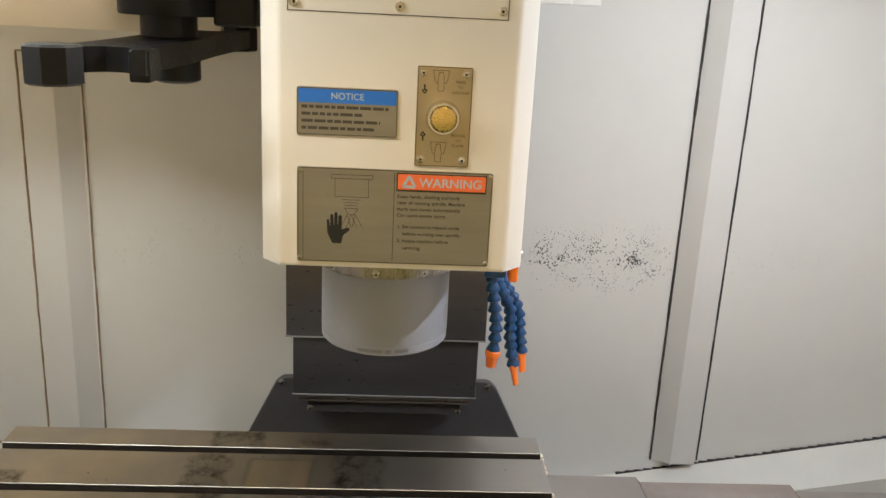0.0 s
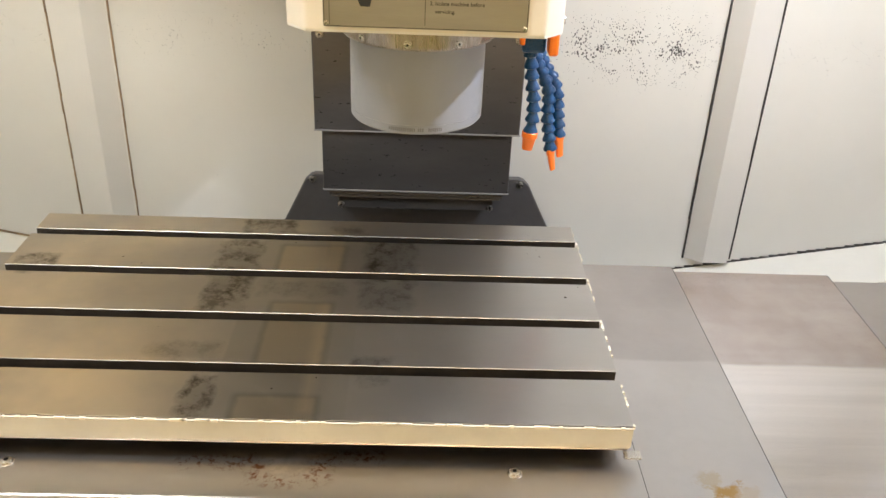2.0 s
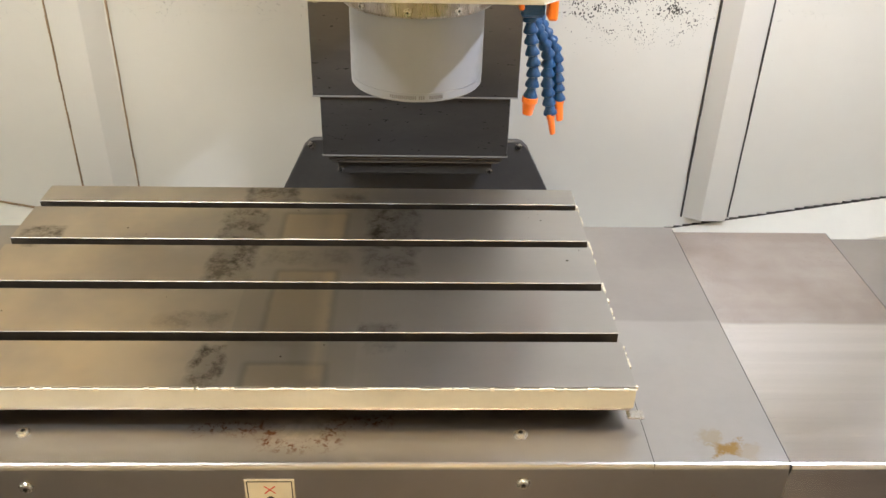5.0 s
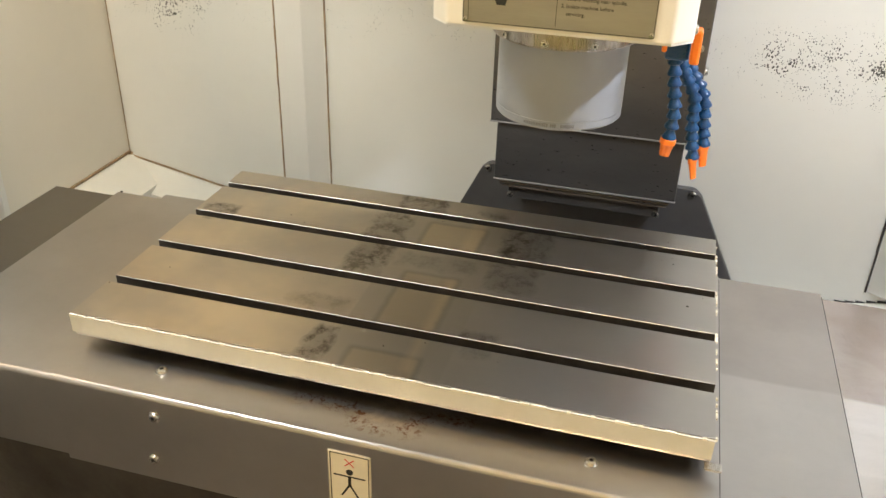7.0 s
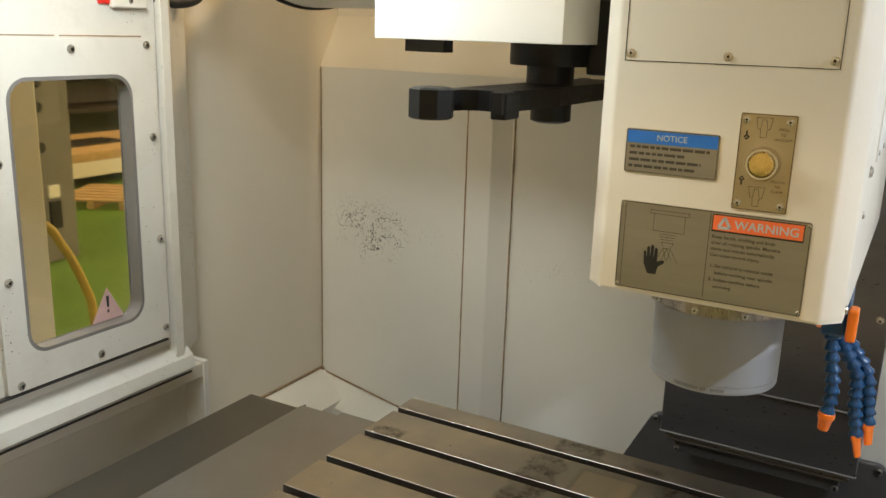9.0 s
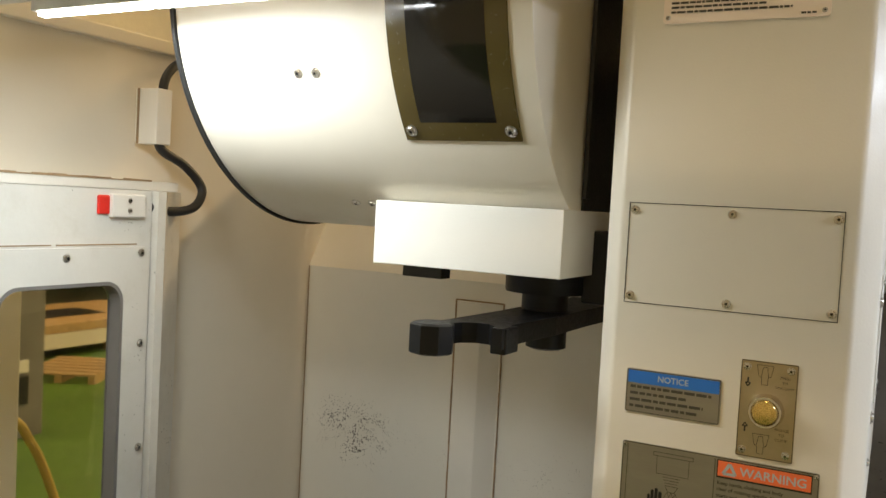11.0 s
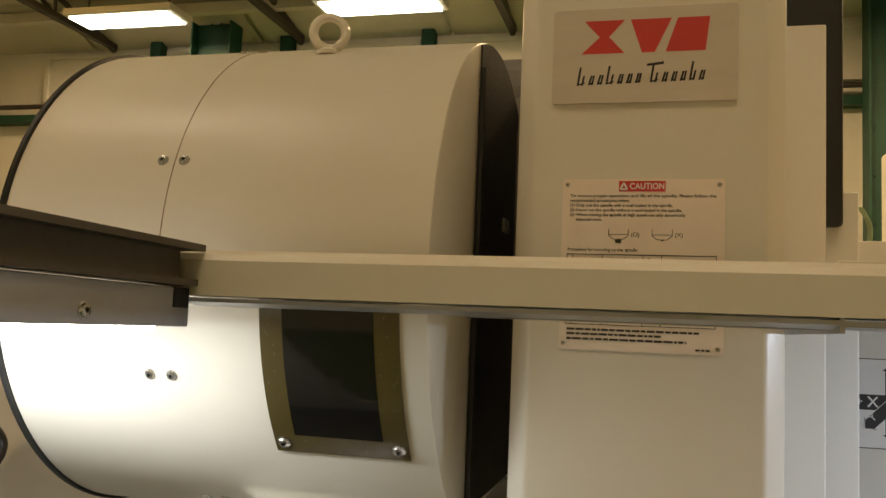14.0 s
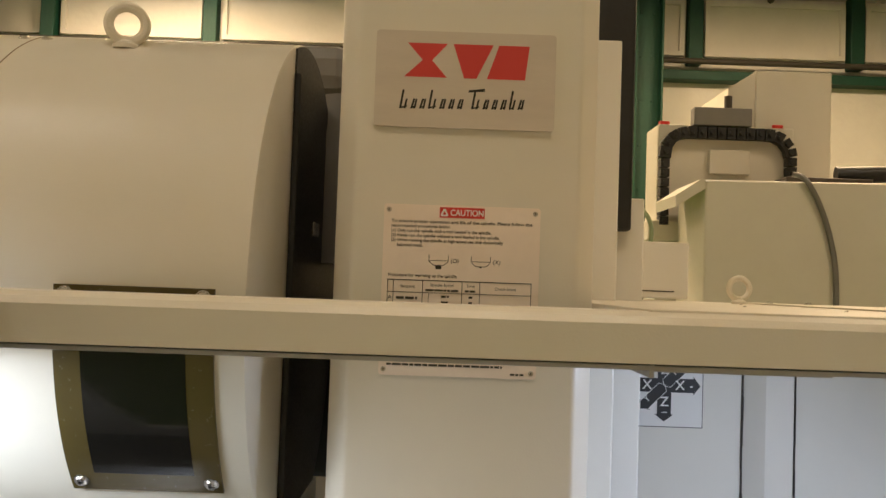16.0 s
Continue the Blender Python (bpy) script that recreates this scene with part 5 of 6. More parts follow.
def caution_plate(h):
    x0, x1, z0, z1 = -0.0845, 0.0790, 1.8075, 1.9855
    p = plate(h, "caution_plate", x0, x1, z0, z1, PLATE_PALE, "pale metal caution plate with a procedure table", thick=0.0015, r=0.003)
    y = -0.0018
    for x in (-0.0795, 0.0735):
        for z in (1.8135, 1.9795):
            screw(p, (x, -0.0015, z), r=0.0023)
    bars([(-0.0265, 0.0205, 1.9725, 1.9835)], RED_INK, p, y, "heading_band")
    words("CAUTION", -0.0155, 1.9750, y - 0.0006, 0.0062, WHITE_INK, p, width=0.0345, bold=0.015)
    outline(p, [(-0.0250, 1.9748), (-0.0180, 1.9748), (-0.0215, 1.9815)], y - 0.0006, 0.0018, WHITE_INK)
    text = ((0, "To ensure proper operation and life of the spindle. Please follow the"), (0, "recommended procedures below."), (0, "(1) Only run the spindle with a tool loaded in the spindle."), (0, "(2) Never run the spindle without a tool loaded in the spindle."),
            (0, "(3) When running the spindle at high speed use only dynamically"), (0.0065, "balanced tools."))
    for k, (dx, tx) in enumerate(text):
        words(tx, -0.0765 + dx, 1.9665 - k * 0.0050, y, 0.0031, INK_SOFT, p, bold=0.018, width=0.147 if k == 0 else None)
    for cx, tip, mark in ((-0.026, 0.004, "(O)"), (0.018, 0.0, "(X)")):
        outline(p, [(cx - 0.010, 1.9330), (cx - 0.010, 1.9265), (cx - 0.005, 1.9225), (cx + 0.005, 1.9225), (cx + 0.010, 1.9265), (cx + 0.010, 1.9330)], y, 0.0006, INK_SOFT, closed=False)
        outline(p, [(cx - 0.010, 1.9275), (cx + 0.010, 1.9275)], y, 0.0005, INK_SOFT, closed=False)
        bars([(cx - 0.003, cx + 0.003, 1.9225 - tip, 1.9225)] if tip else [(cx - 0.001, cx + 0.001, 1.921, 1.9225)], INK_SOFT, p, y, "etched_outline")
        words(mark, cx + 0.0125, 1.9255, y, 0.0042, INK_SOFT, p)
    words("Procedure for warming up the spindle", -0.0780, 1.9100, y, 0.0032, INK, p, bold=0.012)
    L, R, T, B = -0.0785, 0.0715, 1.9065, 1.8335
    cols = (-0.0725, -0.0420, -0.0010, 0.0175)
    rows = [(L, R, T - 0.0005, T + 0.0003), (L, R, B, B + 0.0006), (L, R, 1.8935, 1.8940), (L, R, 1.8735, 1.8739), (L, R, 1.8535, 1.8539)] + [(c, c + 0.0006, B, T) for c in (L, *cols, R - 0.0006)] + [(-0.0355, -0.0351, B, 1.8935)]
    bars(rows, INK, p, y, "table_grid")
    words("Situation", -0.0572, 1.8985, y, 0.0030, INK_SOFT, p, align="CENTER")
    words("Spindle Speed", -0.0215, 1.9005, y, 0.0030, INK_SOFT, p, align="CENTER")
    words("Time", 0.0082, 1.9005, y, 0.0030, INK_SOFT, p, align="CENTER")
    words("Check Items", 0.0445, 1.8985, y, 0.0030, INK_SOFT, p, align="CENTER")
    words("A", -0.0755, 1.8860, y, 0.0042, INK, p, align="CENTER")
    text_bars(p, ((1.8955, 0.034),), -0.0385, y, 0.0020, INK_SOFT, 2)
    text_bars(p, ((1.8955, 0.012),), 0.0025, y, 0.0020, INK_SOFT, 3)
    text_bars(p, ((1.8865, 0.022), (1.8665, 0.022), (1.846, 0.02)), -0.0690, y, 0.0026, INK_SOFT, 5)
    for z in (1.8890, 1.8830, 1.8775, 1.8690, 1.8630, 1.8575, 1.8480, 1.8420):
        text_bars(p, ((z, 0.008),), -0.0220, y, 0.0022, INK_SOFT, int(z * 1000))
        text_bars(p, ((z, 0.004),), 0.0065, y, 0.0022, INK_SOFT, int(z * 1001))
    text_bars(p, ((1.8275, 0.132), (1.8228, 0.095), (1.8178, 0.12)), -0.0765, y, 0.0022, INK_SOFT, 6)
    text_bars(p, ((1.8108, 0.014),), 0.0520, y, 0.0020, INK_SOFT, 7)


spindle_head()


def carriage_plates():
    c = thing("carriage_cover", "stepped cream carriage cover boxes beside the head", "machine cover", "", (0.2, 0.5, 1.52))
    part("cover_box", box(0.137, 0.247, 0.42, 0.47, 1.525, 2.292, bevel=0.0025), ENAMEL_FLAT, c)
    part("cover_box", box(0.14, 0.308, 0.505, 0.56, 1.525, 2.056, bevel=0.0025), ENAMEL_FLAT, c)
    j = part("junction_box", box(0.31, 0.41, 0.60, 0.70, 1.893, 1.992, bevel=0.002), ENAMEL_FLAT, c, "cream junction box")
    part("slot", box(0.33, 0.385, 0.5992, 0.6002, 1.9045, 1.9065), INK, j)
    screw(j, (0.36, 0.65, 1.992), (0, 0, 1), r=0.004)
    part("cable_box", box(0.155, 0.282, 0.48, 0.503, 2.0, 2.62, bevel=0.006), RUBBER, c, "black cable housing")
    part("cable", tube_along([(0.31, 0.6, 2.05), (0.335, 0.62, 2.045), (0.35, 0.63, 2.02), (0.352, 0.64, 1.99)], 0.004), MACHINE_GREEN, c, "green earth cable", smooth=True)


carriage_plates()


# ---- coolant hoses ----
def coolant_hose(pts, nozzle_len, flat, label):
    """Ball-jointed hose: flared plastic links on a bent line, then a nozzle."""
    P = [Vector(p) for p in pts]
    hose = thing("coolant_hose", label, "coolant hose", "coolant hoses", pts[0])
    path = []
    for i in range(len(P) - 1):
        p0, p1, p2, p3 = P[max(0, i - 1)], P[i], P[i + 1], P[min(len(P) - 1, i + 2)]
        for k in range(24):
            t = k / 24
            path.append(0.5 * ((2 * p1) + (p2 - p0) * t + (2 * p0 - 5 * p1 + 4 * p2 - p3) * t * t + (3 * p1 - p0 - 3 * p2 + p3) * t ** 3))
    path.append(P[-1])
    step, run, marks = 0.0125, 0.0, [path[0]]
    for a, c in zip(path, path[1:]):
        run += (c - a).length
        if run >= step:
            marks.append(c)
            run = 0
    for a, c in zip(marks, marks[1:]):
        d = (c - a).normalized()
        m_ = Matrix.Translation(a) @ d.to_track_quat("Z", "Y").to_matrix().to_4x4()
        part("hose_link", revolve([(0.0050, -0.002), (0.0054, 0.001), (0.0060, 0.0035), (0.0078, 0.0072), (0.0090, 0.0098), (0.0088, 0.0118), (0.0070, 0.0128)], m_, 16), HOSE_BLUE, hose, smooth=True)
    d = (marks[-1] - marks[-2]).normalized()
    m_ = Matrix.Translation(marks[-1]) @ d.to_track_quat("Z", "Y").to_matrix().to_4x4()
    bm = revolve([(0.0075, -0.004), (0.0098, -0.002), (0.0098, 0.004), (0.0082, 0.006), (0.0062, nozzle_len), (0.0042, nozzle_len), (0.005, 0.01)], m_ @ Matrix.Diagonal((1.0, flat, 1, 1)), 18)
    part("nozzle", bm, HOSE_ORANGE, hose, "orange nozzle", smooth=True)
    return hose


man = thing("coolant_manifold", "orange and blue coolant valve block under the head", "coolant valve", "", (0.14, 0.19, 1.22))
part("valve_body", box(0.112, 0.140, 0.13, 0.20, 1.200, 1.2500, bevel=0.004), HOSE_BLUE, man)
part("valve_lever", box(0.140, 0.151, 0.108, 0.132, 1.203, 1.242, bevel=0.003), HOSE_ORANGE, man, "orange valve lever")
part("valve_lever", box(0.108, 0.114, 0.118, 0.130, 1.212, 1.245, bevel=0.002), HOSE_ORANGE, man, "orange valve lever")
coolant_hose([(0.124, 0.150, 1.204), (0.129, 0.150, 1.165), (0.134, 0.148, 1.13), (0.131, 0.147, 1.087)], 0.020, 1.0, "blue jointed coolant hose with a round orange nozzle")
coolant_hose([(0.128, 0.165, 1.204), (0.138, 0.178, 1.175), (0.156, 0.190, 1.14), (0.159, 0.193, 1.10), (0.167, 0.191, 1.055)], 0.026, 0.55, "blue jointed coolant hose with a flat orange nozzle")
coolant_hose([(0.132, 0.180, 1.204), (0.147, 0.195, 1.172), (0.167, 0.203, 1.14), (0.173, 0.204, 1.105), (0.178, 0.201, 1.068)], 0.026, 0.55, "blue jointed coolant hose with a flat orange nozzle")


# ---- tool magazine ----
def tool_magazine():
    YC, ZC, R = 0.25, 1.885, 0.322
    XL, XR = -0.725, -0.207
    t_ = thing("tool_magazine", "large cream drum-shaped tool magazine cover", "tool magazine", "", (-0.46, YC, 1.52))
    turn = Matrix.Translation((0, YC, ZC)) @ Matrix.Rotation(radians(90), 4, "Y")
    body = part("drum", revolve([(R - 0.004, XL), (R, XL + 0.002), (R, XR - 0.002), (R - 0.003, XR), (0.05, XR)], turn, 128), ENAMEL, t_, smooth=True)
    part("rim_seal", revolve([(R - 0.002, XL - 0.006), (R + 0.004, XL - 0.005), (R + 0.004, XL + 0.001), (R - 0.002, XL + 0.001)], turn, 96), RUBBER, t_, "black rubber rim", smooth=True)
    part("end_cap", revolve([(0.02, XL - 0.03), (R * 0.8, XL - 0.02), (R - 0.01, XL - 0.005)], turn, 64), ENAMEL, t_, smooth=True)

    def on_drum(a, r=R):
        return YC - r * math.cos(radians(a)), ZC + r * math.sin(radians(a))
    for a in (20.8, -23.0, 66.5, -62):
        y, z = on_drum(a)
        for x in (-0.531, -0.504):
            screw(body, (x, y, z), (0, y - YC, z - ZC), r=0.0058)
    # smoked inspection panel on the curve
    def shell(x0, x1, a0, a1, r0, r1, n=24):
        bm = bmesh.new()
        rows = []
        for i in range(n + 1):
            a = a0 + (a1 - a0) * i / n
            rows.append([bm.verts.new((x, *on_drum(a, r))) for x, r in ((x0, r0), (x0, r1), (x1, r1), (x1, r0))])
        for p, q in zip(rows, rows[1:]):
            for k in range(4):
                bm.faces.new((p[k], p[(k + 1) % 4], q[(k + 1) % 4], q[k]))
        bm.faces.new(rows[0]), bm.faces.new(rows[-1][::-1])
        return bm
    part("cover_seam", shell(-0.5162, -0.5151, 4, 130, R - 0.001, R + 0.0005, 96), SEALANT, t_, "thin seam between the upper covers", smooth=True)
    pane = part("inspection_panel", shell(-0.392, -0.238, -39, 1, R, R + 0.003), SMOKED_EDGE, t_, "smoked brown plastic inspection panel", smooth=True)
    part("dark_opening", shell(-0.366, -0.265, -34.5, -2.5, R + 0.003, R + 0.0034), SMOKED, t_, "glossy dark opening behind the panel", smooth=True)
    for x in (-0.381, -0.249):
        for a in (-36.5, -0.6):
            y, z = on_drum(a, R + 0.003)
            screw(pane, (x, y, z), (0, y - YC, z - ZC), r=0.0068)
    part("lower_box", box(-0.467, -0.201, 0.050, 0.42, 1.521, 1.605, bevel=0.0012), ENAMEL_FLAT, t_, "white box under the drum")
    part("latch", box(-0.435, -0.375, 0.075, 0.10, 1.505, 1.521, bevel=0.001), RUBBER, t_, "small black latch")
    # thin black plate that makes the rear of the drum's end dark
    disc = [(YC + (R - 0.002) * math.cos(a), ZC + (R - 0.002) * math.sin(a)) for a in (2 * math.pi * i / 64 for i in range(64))]
    part("back_frame", prism([p for p in disc[33:] + disc[:33] if p[0] > 0.12], -0.2068, -0.2045, "x"), RUBBER, t_, "thin black plate on the drum's end face")
    part("back_lip", box(-0.2045, -0.198, 0.12, 0.140, 1.62, 2.15, bevel=0.002), RUBBER, t_, "black folded lip")
    part("motor_box", box(-0.34, -0.19, 0.60, 0.80, 2.235, 2.325, bevel=0.03), CONTROL_GREY, t_, "dark rounded motor cover")
    # added black backing that keeps the gap beside the drum dark
    part("gap_backing", box(-0.36, -0.17, 0.66, 0.80, 1.55, 2.235, bevel=0.01), RUBBER, t_, "black backing box for the dark gap beside the drum")
    for k in range(3):
        part("cable", tube_along([(-0.275 + 0.022 * k, 0.64, 2.235), (-0.272 + 0.022 * k, 0.62, 2.19), (-0.270 + 0.022 * k, 0.645, 2.14)], 0.006), CONTROL_GREY, t_, smooth=True)
    part("plate", box(-0.235, -0.218, 0.40, 0.404, 2.06, 2.19, bevel=0.001), CONTROL_GREY, t_, "dark hanging cover plate")
    part("clamp", box(-0.225, -0.200, 0.30, 0.34, 1.965, 1.985, bevel=0.003), SCREW, t_, "small steel clamp")
    part("back_frame", box(-0.60, -0.25, 0.50, 0.78, 1.60, 1.95, bevel=0.01), CONTROL_GREY, t_)
    part("motor", revolve([(0.055, 0), (0.055, 0.20), (0.048, 0.21), (0.048, 0.26), (0.02, 0.265)], Matrix.Translation((-0.178, 0.45, 1.93)), 32), CONTROL_GREY, t_, "dark grey drive motor", smooth=True)
    for x0, x1, y0, z0, z1 in ((-0.30, -0.19, 0.55, 2.112, 2.147), (-0.255, -0.19, 0.56, 2.055, 2.085), (-0.285, -0.238, 0.53, 2.0, 2.075), (-0.25, -0.19, 0.60, 1.99, 2.055)):
        part("casting", box(x0, x1, y0, 0.66, z0, z1, bevel=0.006), MACHINE_GREEN, t_, "pale green casting")
    part("tab", box(-0.53, -0.51, -0.073, -0.069, 1.886, 1.893), BRASS, t_)
    eye_bolt("eye_bolt", "thick cream lifting eye on top of the drum", (-0.40, 0.098, 2.164), 0.0205, 0.006, 0.35)


tool_magazine()


def change_arm():
    a = thing("tool_change_arm", "black double-ended tool change arm with gripper claws", "tool changer", "", (-0.267, 0.178, 1.43))
    c = Vector((-0.267, 0.178, 0))
    part("hub", revolve([(0.0545, 1.492), (0.0555, 1.495), (0.0555, 1.522)], Matrix.Translation(c), 40), BLACK_METAL, a, smooth=True)
    part("neck", revolve([(0.032, 1.468), (0.032, 1.492), (0.022, 1.497)], Matrix.Translation(c), 28), BLACK_METAL, a, smooth=True)
    part("lower_boss", revolve([(0.020, 1.418), (0.027, 1.421), (0.027, 1.446)], Matrix.Translation(c + Vector((0.012, -0.02, 0))), 28), BLACK_METAL, a, smooth=True)
    part("housing", box(-0.215, -0.165, 0.17, 0.27, 1.482, 1.58, bevel=0.004), BLACK_METAL, a)
    turn = radians(89.6)
    for flip in (0, math.pi):
        m_ = Matrix.Translation(c) @ Matrix.Rotation(turn + math.pi + flip, 4, "Z")
        pts = [(0.0, 0.040), (0.05, 0.040), (0.155, 0.030), (0.172, 0.036), (0.190, 0.036), (0.190, 0.024), (0.176, 0.020), (0.168, 0.008), (0.168, -0.008), (0.178, -0.022), (0.200, -0.030), (0.232, -0.026), (0.243, -0.030), (0.240, -0.042), (0.205, -0.050), (0.165, -0.046), (0.05, -0.040), (0.0, -0.040)]
        pts = [(a_ * 1.155, b_) for a_, b_ in pts]
        bm = prism(pts, 1.443, 1.467, "z")
        bm.transform(m_)
        part("arm", bm, BLACK_METAL, a)
        claw = revolve([(0.022, 1.437), (0.026, 1.439), (0.026, 1.470), (0.021, 1.472)], m_ @ Matrix.Translation((0.263, -0.030, 0)), 8)
        part("claw", claw, BLACK_METAL, a)
        bm = box(0.175, 0.212, 0.018, 0.038, 1.436, 1.466, bevel=0.002)
        bm.transform(m_)
        part("claw", bm, BLACK_METAL, a)


change_arm()


# ---- axis sign on the back wall ----
def axis_sign():
    x0, x1, z0, z1, y = 0.341, 0.495, 1.643, 1.801, BW - 0.0016
    s = thing("axis_sign", "white sign with black axis direction arrows", "sign", "", ((x0 + x1) / 2, y, z0))
    part("sign_plate", box(x0, x1, y - 0.001, y + 0.0015, z0, z1), INK, s)
    face = part("sign_face", box(x0 + 0.0015, x1 - 0.0015, y - 0.0014, y - 0.001, z0 + 0.0015, z1 - 0.0015), WHITE_INK, s, "white printed face")
    cx, cz, w, yy = 0.4195, 1.724, 0.0135, y - 0.0018

    def arrow(m_, name):
        pts = [(-w, 0), (w, 0), (w, 0.056), (w * 1.35, 0.056), (0, 0.070), (-w * 1.35, 0.056), (-w, 0.056)]
        bm = bmesh.new()
        bm.faces.new([bm.verts.new(m_ @ Vector((a, 0, b_))) for a, b_ in pts])
        return part(name, bm, INK, face, "black arrow")
    for k in range(4):
        arrow(Matrix.Translation((cx, yy - 0.0001 * k, cz)) @ Matrix.Rotation(radians(90 * k), 4, "Y"), "arrow")
    for ang, q in ((45, 1), (225, 1)):
        m_ = Matrix.Translation((cx, yy - 0.0008, cz)) @ Matrix.Rotation(radians(ang), 4, "Y") @ Matrix.Diagonal((0.8, 1, 0.95, 1))
        arrow(m_, "arrow")
        outline(face, [tuple((m_ @ Vector((a, 0, b_)))[i] for i in (0, 2)) for a, b_ in ((-w, 0.006), (-w, 0.058), (0, 0.07), (w, 0.058), (w, 0.006), (0, -0.002))], yy - 0.0009, 0.001, WHITE_INK)
    yt = yy - 0.0014
    for tx, x, z in (("Z", cx, cz + 0.022), ("Z", cx, cz - 0.040), ("X", cx - 0.034, cz - 0.008), ("X", cx + 0.030, cz - 0.008), ("+", cx, cz + 0.044), ("_", cx, cz - 0.050), ("+", cx - 0.056, cz - 0.006), ("-", cx + 0.052, cz - 0.006)):
        words(tx, x, z, yt, 0.018 if tx in "XZ" else 0.014, WHITE_INK, face, align="CENTER", bold=0.01)
    for tx, dx, ang in (("Y", 0.026, 45), ("-", 0.044, 45), ("Y", -0.026, 45), ("+", -0.044, 45)):
        m_ = Matrix.Translation((cx + dx - 0.004, yt, cz + dx - 0.005)) @ FRONT @ Matrix.Rotation(radians(45), 4, "Z")
        words(tx, 0, 0, 0, 0.013, WHITE_INK, face, align="CENTER", m=m_)


axis_sign()


# ---- neighbours in the workshop ----
def second_machine():
    g = thing("machining_centre", "cream machining centre standing behind, with a black cable chain", "machine", "", (1.9, 4.0, 0))
    b = part("enclosure", prism([(1.30, 0.0), (1.30, 2.485), (3.6, 2.515), (3.6, 0.0)], 3.4, 3.9, "y", bevel=0.01), MACHINE_CREAM, g)
    part("lip", prism([(1.155, 2.345), (1.30, 2.44), (1.30, 2.485), (1.275, 2.485), (1.150, 2.40)], 3.4, 3.8, "y"), MACHINE_CREAM, g)
    part("carriage", box(1.21, 2.0, 4.02, 4.30, 0.0, 2.885, bevel=0.01), MACHINE_CREAM, g)
    part("beam", box(1.15, 2.1, 3.95, 4.5, 2.20, 2.32, bevel=0.01), MACHINE_CREAM, g)
    part("panel", box(1.50, 1.73, 3.98, 4.02, 2.60, 2.74, bevel=0.004), MACHINE_CREAM, g)
    hb = part("head_box", box(1.782, 2.228, 4.05, 4.8, 2.4, 3.225, bevel=0.006), MACHINE_CREAM, g)
    part("head_wedge", prism([(1.625, 2.88), (1.625, 3.118), (1.782, 3.219), (1.782, 2.88)], 4.06, 4.7, "y"), MACHINE_CREAM, g)
    gb = part("grey_box", box(1.395, 1.727, 3.94, 4.019, 2.872, 2.975, bevel=0.005), CONTROL_GREY, g, "grey terminal box")
    part("spout", rod((1.60, 3.98, 2.974), (1.60, 3.98, 3.05), 0.022), SHED_DARK, g, smooth=True)
    for x in (1.22, 1.88):
        part("red_plug", box(x, x + 0.06, 4.03, 4.06, 2.884, 2.905, bevel=0.004), RED_PLASTIC, g)
    ch = part("cable_chain", box(1.215, 1.216, 4.0, 4.001, 2.4, 2.401), RUBBER, g, "black cable chain arch")
    path = [(1.235, 2.29 + 0.055 * i) for i in range(8)] + [(1.235 + 0.13 * (1 - math.cos(radians(a))), 2.70 + 0.13 * math.sin(radians(a))) for a in (22, 45, 67, 90)]
    path += [(1.42 + 0.055 * i, 2.83) for i in range(8)] + [(1.83 + 0.13 * math.sin(radians(a)), 2.70 + 0.13 * math.cos(radians(a))) for a in (15, 40, 65, 88)] + [(1.96, 2.65 - 0.055 * i) for i in range(5)]
    for (ax, az), (bx, bz) in zip(path, path[1:]):
        m_, n = frame_between((ax, 3.97, az), (bx, 3.97, bz))
        bm = bmesh.new()
        bmesh.ops.create_cube(bm, size=1)
        for v in bm.verts:
            v.co = Vector((v.co.x * 0.05, v.co.y * 0.065, v.co.z * n * 0.86))
        bm.transform(m_)
        part("chain_link", bm, RUBBER, ch)
        mid = (Vector((ax, 0, az)) + Vector((bx, 0, bz))) / 2
        part("chain_pin", rod((mid.x, 3.93, mid.z), (mid.x, 3.945, mid.z), 0.013, seg=10), INK, ch)
    part("cable", tube_along([(1.75, 3.42, 2.53), (1.80, 3.385, 2.50), (1.87, 3.385, 2.38), (1.93, 3.385, 2.20), (1.96, 3.385, 2.0), (1.965, 3.385, 1.6)], 0.014), CONTROL_GREY, g, "grey hanging cable", smooth=True)
    part("air_hose", tube_along([(2.05, 3.6, 2.56), (2.4, 3.55, 2.57), (2.8, 3.55, 2.58), (3.3, 3.6, 2.58)], 0.045), RUBBER, g, smooth=True)
    part("tray", box(1.75, 2.2, 3.5, 3.7, 2.50, 2.53, bevel=0.005), SHED_DARK, g)


second_machine()


def pallet(x, y, z, turn, size):
    p = thing("pallet", "small pale timber pallet on the green floor", "pallet", "pallets", (x, y, z))
    m_ = Matrix.Translation((x, y, z)) @ Matrix.Rotation(turn, 4, "Z") @ Matrix.Scale(size, 4)
    for i in range(6):
        bm = box(-0.5, 0.5, -0.6 + i * 0.215, -0.47 + i * 0.215, 0.11, 0.135, bevel=0.003)
        bm.transform(m_)
        part("board", bm, WOOD, p)
    for i in range(3):
        bm = box(-0.5 + i * 0.45, -0.40 + i * 0.45, -0.6, 0.6, 0.0, 0.11, bevel=0.003)
        bm.transform(m_)
        part("bearer", bm, WOOD, p)


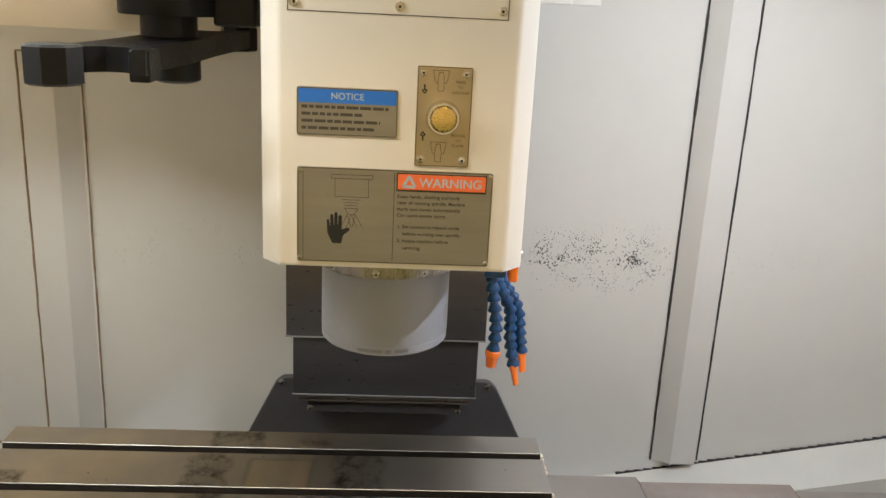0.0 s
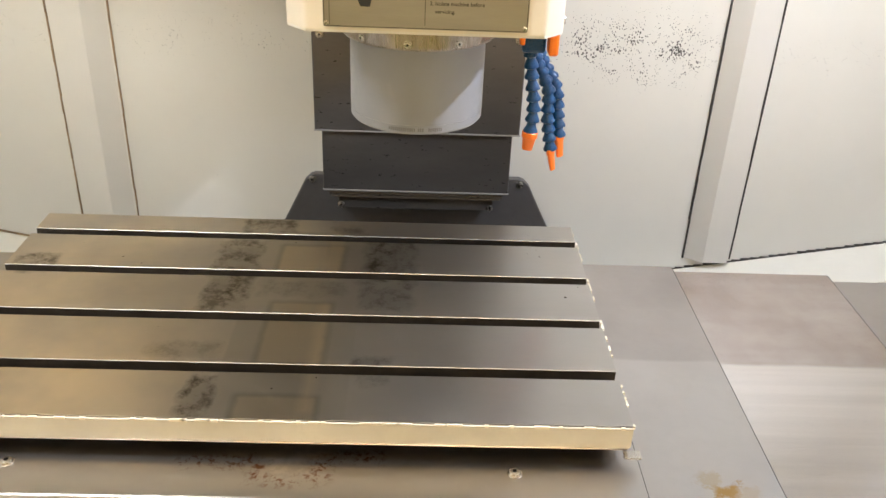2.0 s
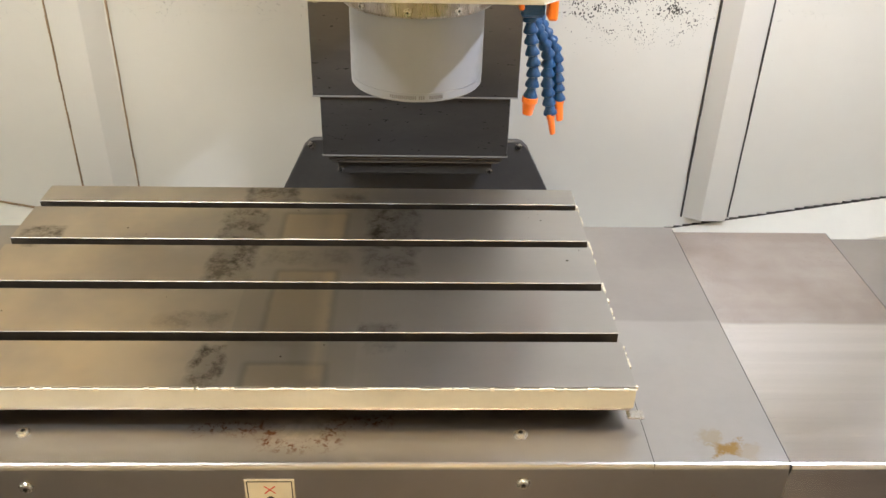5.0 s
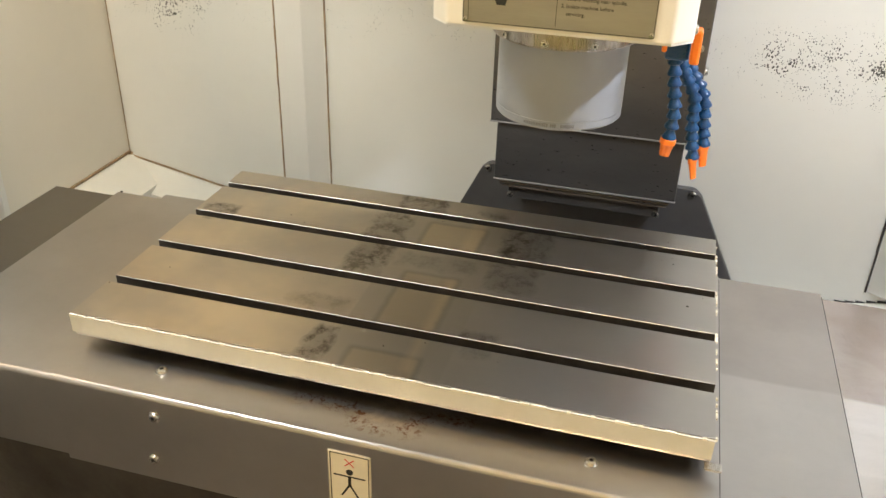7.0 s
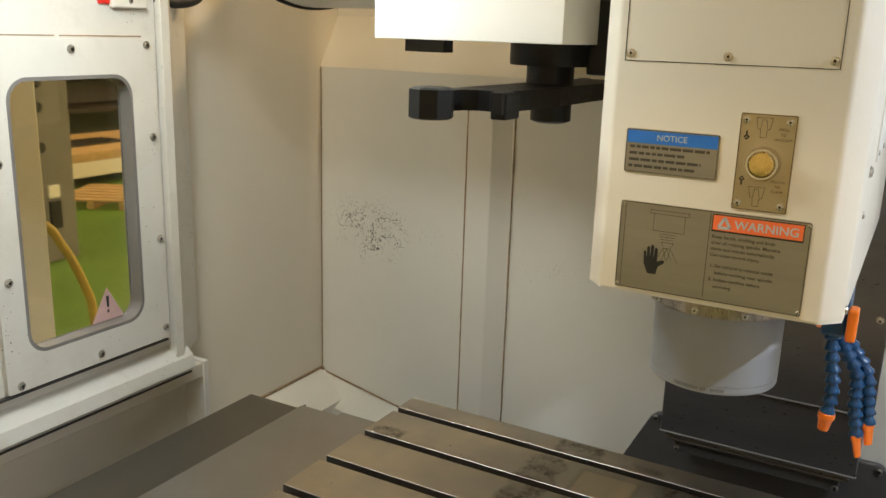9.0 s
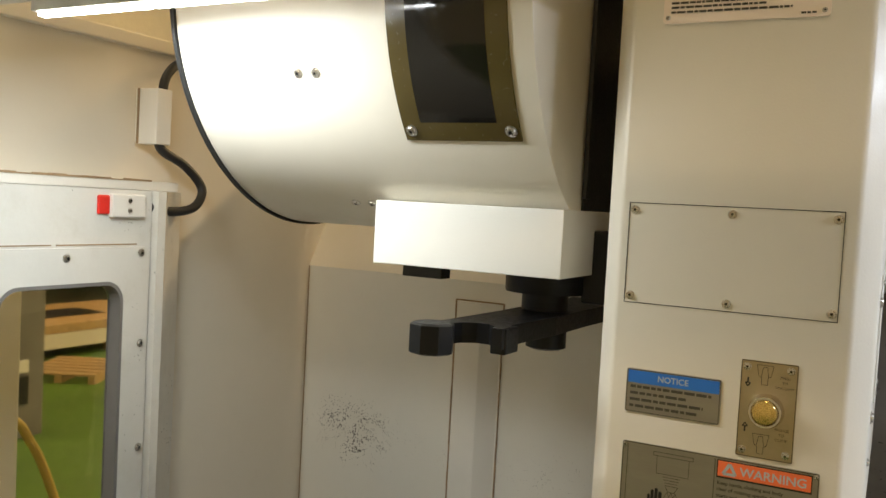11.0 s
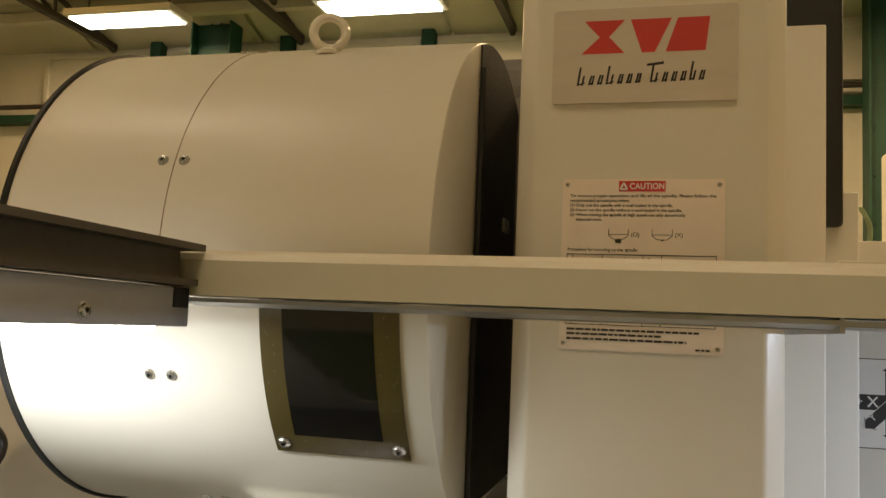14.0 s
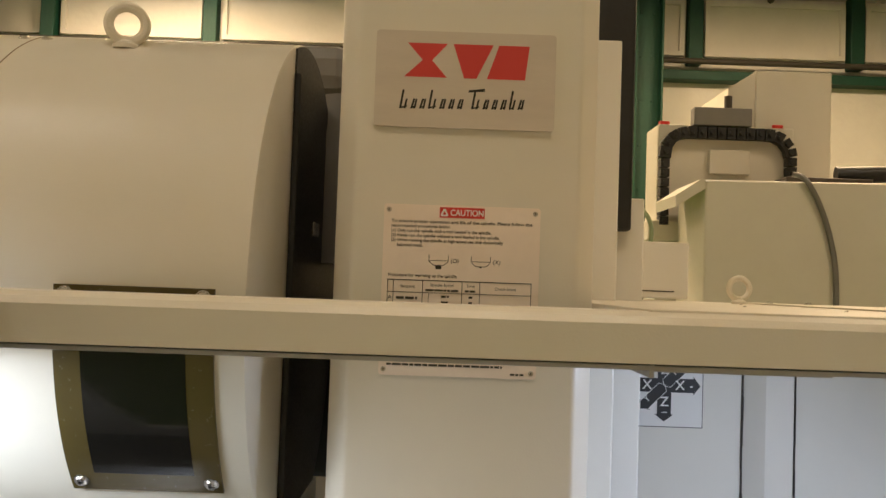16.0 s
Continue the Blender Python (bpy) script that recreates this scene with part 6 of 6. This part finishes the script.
pallet(-5.95, 4.05, 0.0, 0.5, 0.6)
bench = thing("timber_stillage", "low pale timber stillage with a dark opening", "stillage", "", (-7.2, 4.9, 0))
part("top", box(-7.8, -6.6, 4.0, 5.9, 0.24, 0.33, bevel=0.01), WOOD, bench)
part("opening", box(-7.4, -6.95, 4.5, 5.2, 0.331, 0.336), INK, bench, "dark opening in the top")
part("front_board", box(-6.62, -6.60, 4.0, 5.9, 0.10, 0.24), MACHINE_CREAM, bench)
for x in (-7.75, -6.73):
    for y in (4.05, 5.0, 5.75):
        part("leg", box(x, x + 0.1, y, y + 0.1, 0.0, 0.24), WOOD, bench)
cab = thing("control_cabinet", "tall grey cabinet with black sockets on the green floor", "cabinet", "", (-4.75, 2.6, 0))
part("body", box(-4.85, -4.62, 2.44, 2.72, 0.0, 2.2, bevel=0.008), CONTROL_GREY, cab)
part("socket", box(-4.62, -4.60, 2.52, 2.60, 0.22, 0.40, bevel=0.004), INK, cab)
part("socket", box(-4.62, -4.605, 2.52, 2.60, 0.42, 0.50, bevel=0.004), ENAMEL_FLAT, cab)
for z in (0.75, 1.0, 1.15):
    part("knob", rod((-4.62, 2.47, z), (-4.58, 2.47, z), 0.035), INK, cab, smooth=True)
post = thing("door_frame_post", "cream outer door frame post outside the side window", "post", "", (-1.45, 0.2, 0))
part("upright", box(-1.45, -1.42, 0.02, 0.222, 0.0, 2.2, bevel=0.006), MACHINE_CREAM, post)
rack = thing("dark_rack", "dark steel rack standing at the far wall", "rack", "", (-8.4, 5.0, 0))
for z in (0.5, 1.0, 1.5, 2.0):
    part("shelf", box(-8.9, -8.2, 3.4, 8.0, z, z + 0.04), SHED_DARK, rack)
for y in (3.45, 4.9, 6.4, 7.9):
    part("upright", box(-8.25, -8.2, y, y + 0.05, 0.0, 2.4), SHED_DARK, rack)
part("back", box(-8.95, -8.9, 3.4, 8.0, 0.0, 2.4), CONTROL_GREY, rack)
hs = thing("floor_hose", "yellow-brown hose hanging to the floor", "hose", "", (-1.6, 0.5, 0))
part("hose", tube_along([(-1.62, 0.27, 1.10), (-1.62, 0.36, 1.05), (-1.62, 0.395, 1.0), (-1.62, 0.424, 0.95), (-1.62, 0.457, 0.87), (-1.62, 0.475, 0.79), (-1.62, 0.48, 0.5), (-1.62, 0.50, 0.02)], 0.011), HOSE_YELLOW, hs, smooth=True)


def wash_nozzle(at, direction, length):
    n = thing("wash_nozzle", "small orange plastic flushing nozzle low in the enclosure", "nozzle", "wash nozzles", at)
    m_ = Matrix.Translation(at) @ Vector(direction).to_track_quat("Z", "Y").to_matrix().to_4x4()
    part("stem", revolve([(0.009, -0.02), (0.009, 0.0), (0.006, 0.004)], m_, 16), HOSE_BLUE, n, smooth=True)
    part("tip", revolve([(0.010, 0.0), (0.011, 0.003), (0.009, 0.012), (0.006, length), (0.004, length)], m_, 16), HOSE_ORANGE, n, "orange tip", smooth=True)


wash_nozzle((-1.03, -0.16, 0.60), (0.7, 0.5, -0.2), 0.03)
wash_nozzle((-0.385, 0.55, 0.725), (0.0, -0.15, 1), 0.03)
part("pipe", rod((-0.385, 0.553, 0.50), (-0.385, 0.553, 0.706), 0.008), RUBBER, bpy.data.objects["wash_nozzle.001"], "thin black pipe")
wash_nozzle((1.05, 0.70, 0.58), (-0.7, -0.3, 0.2), 0.03)
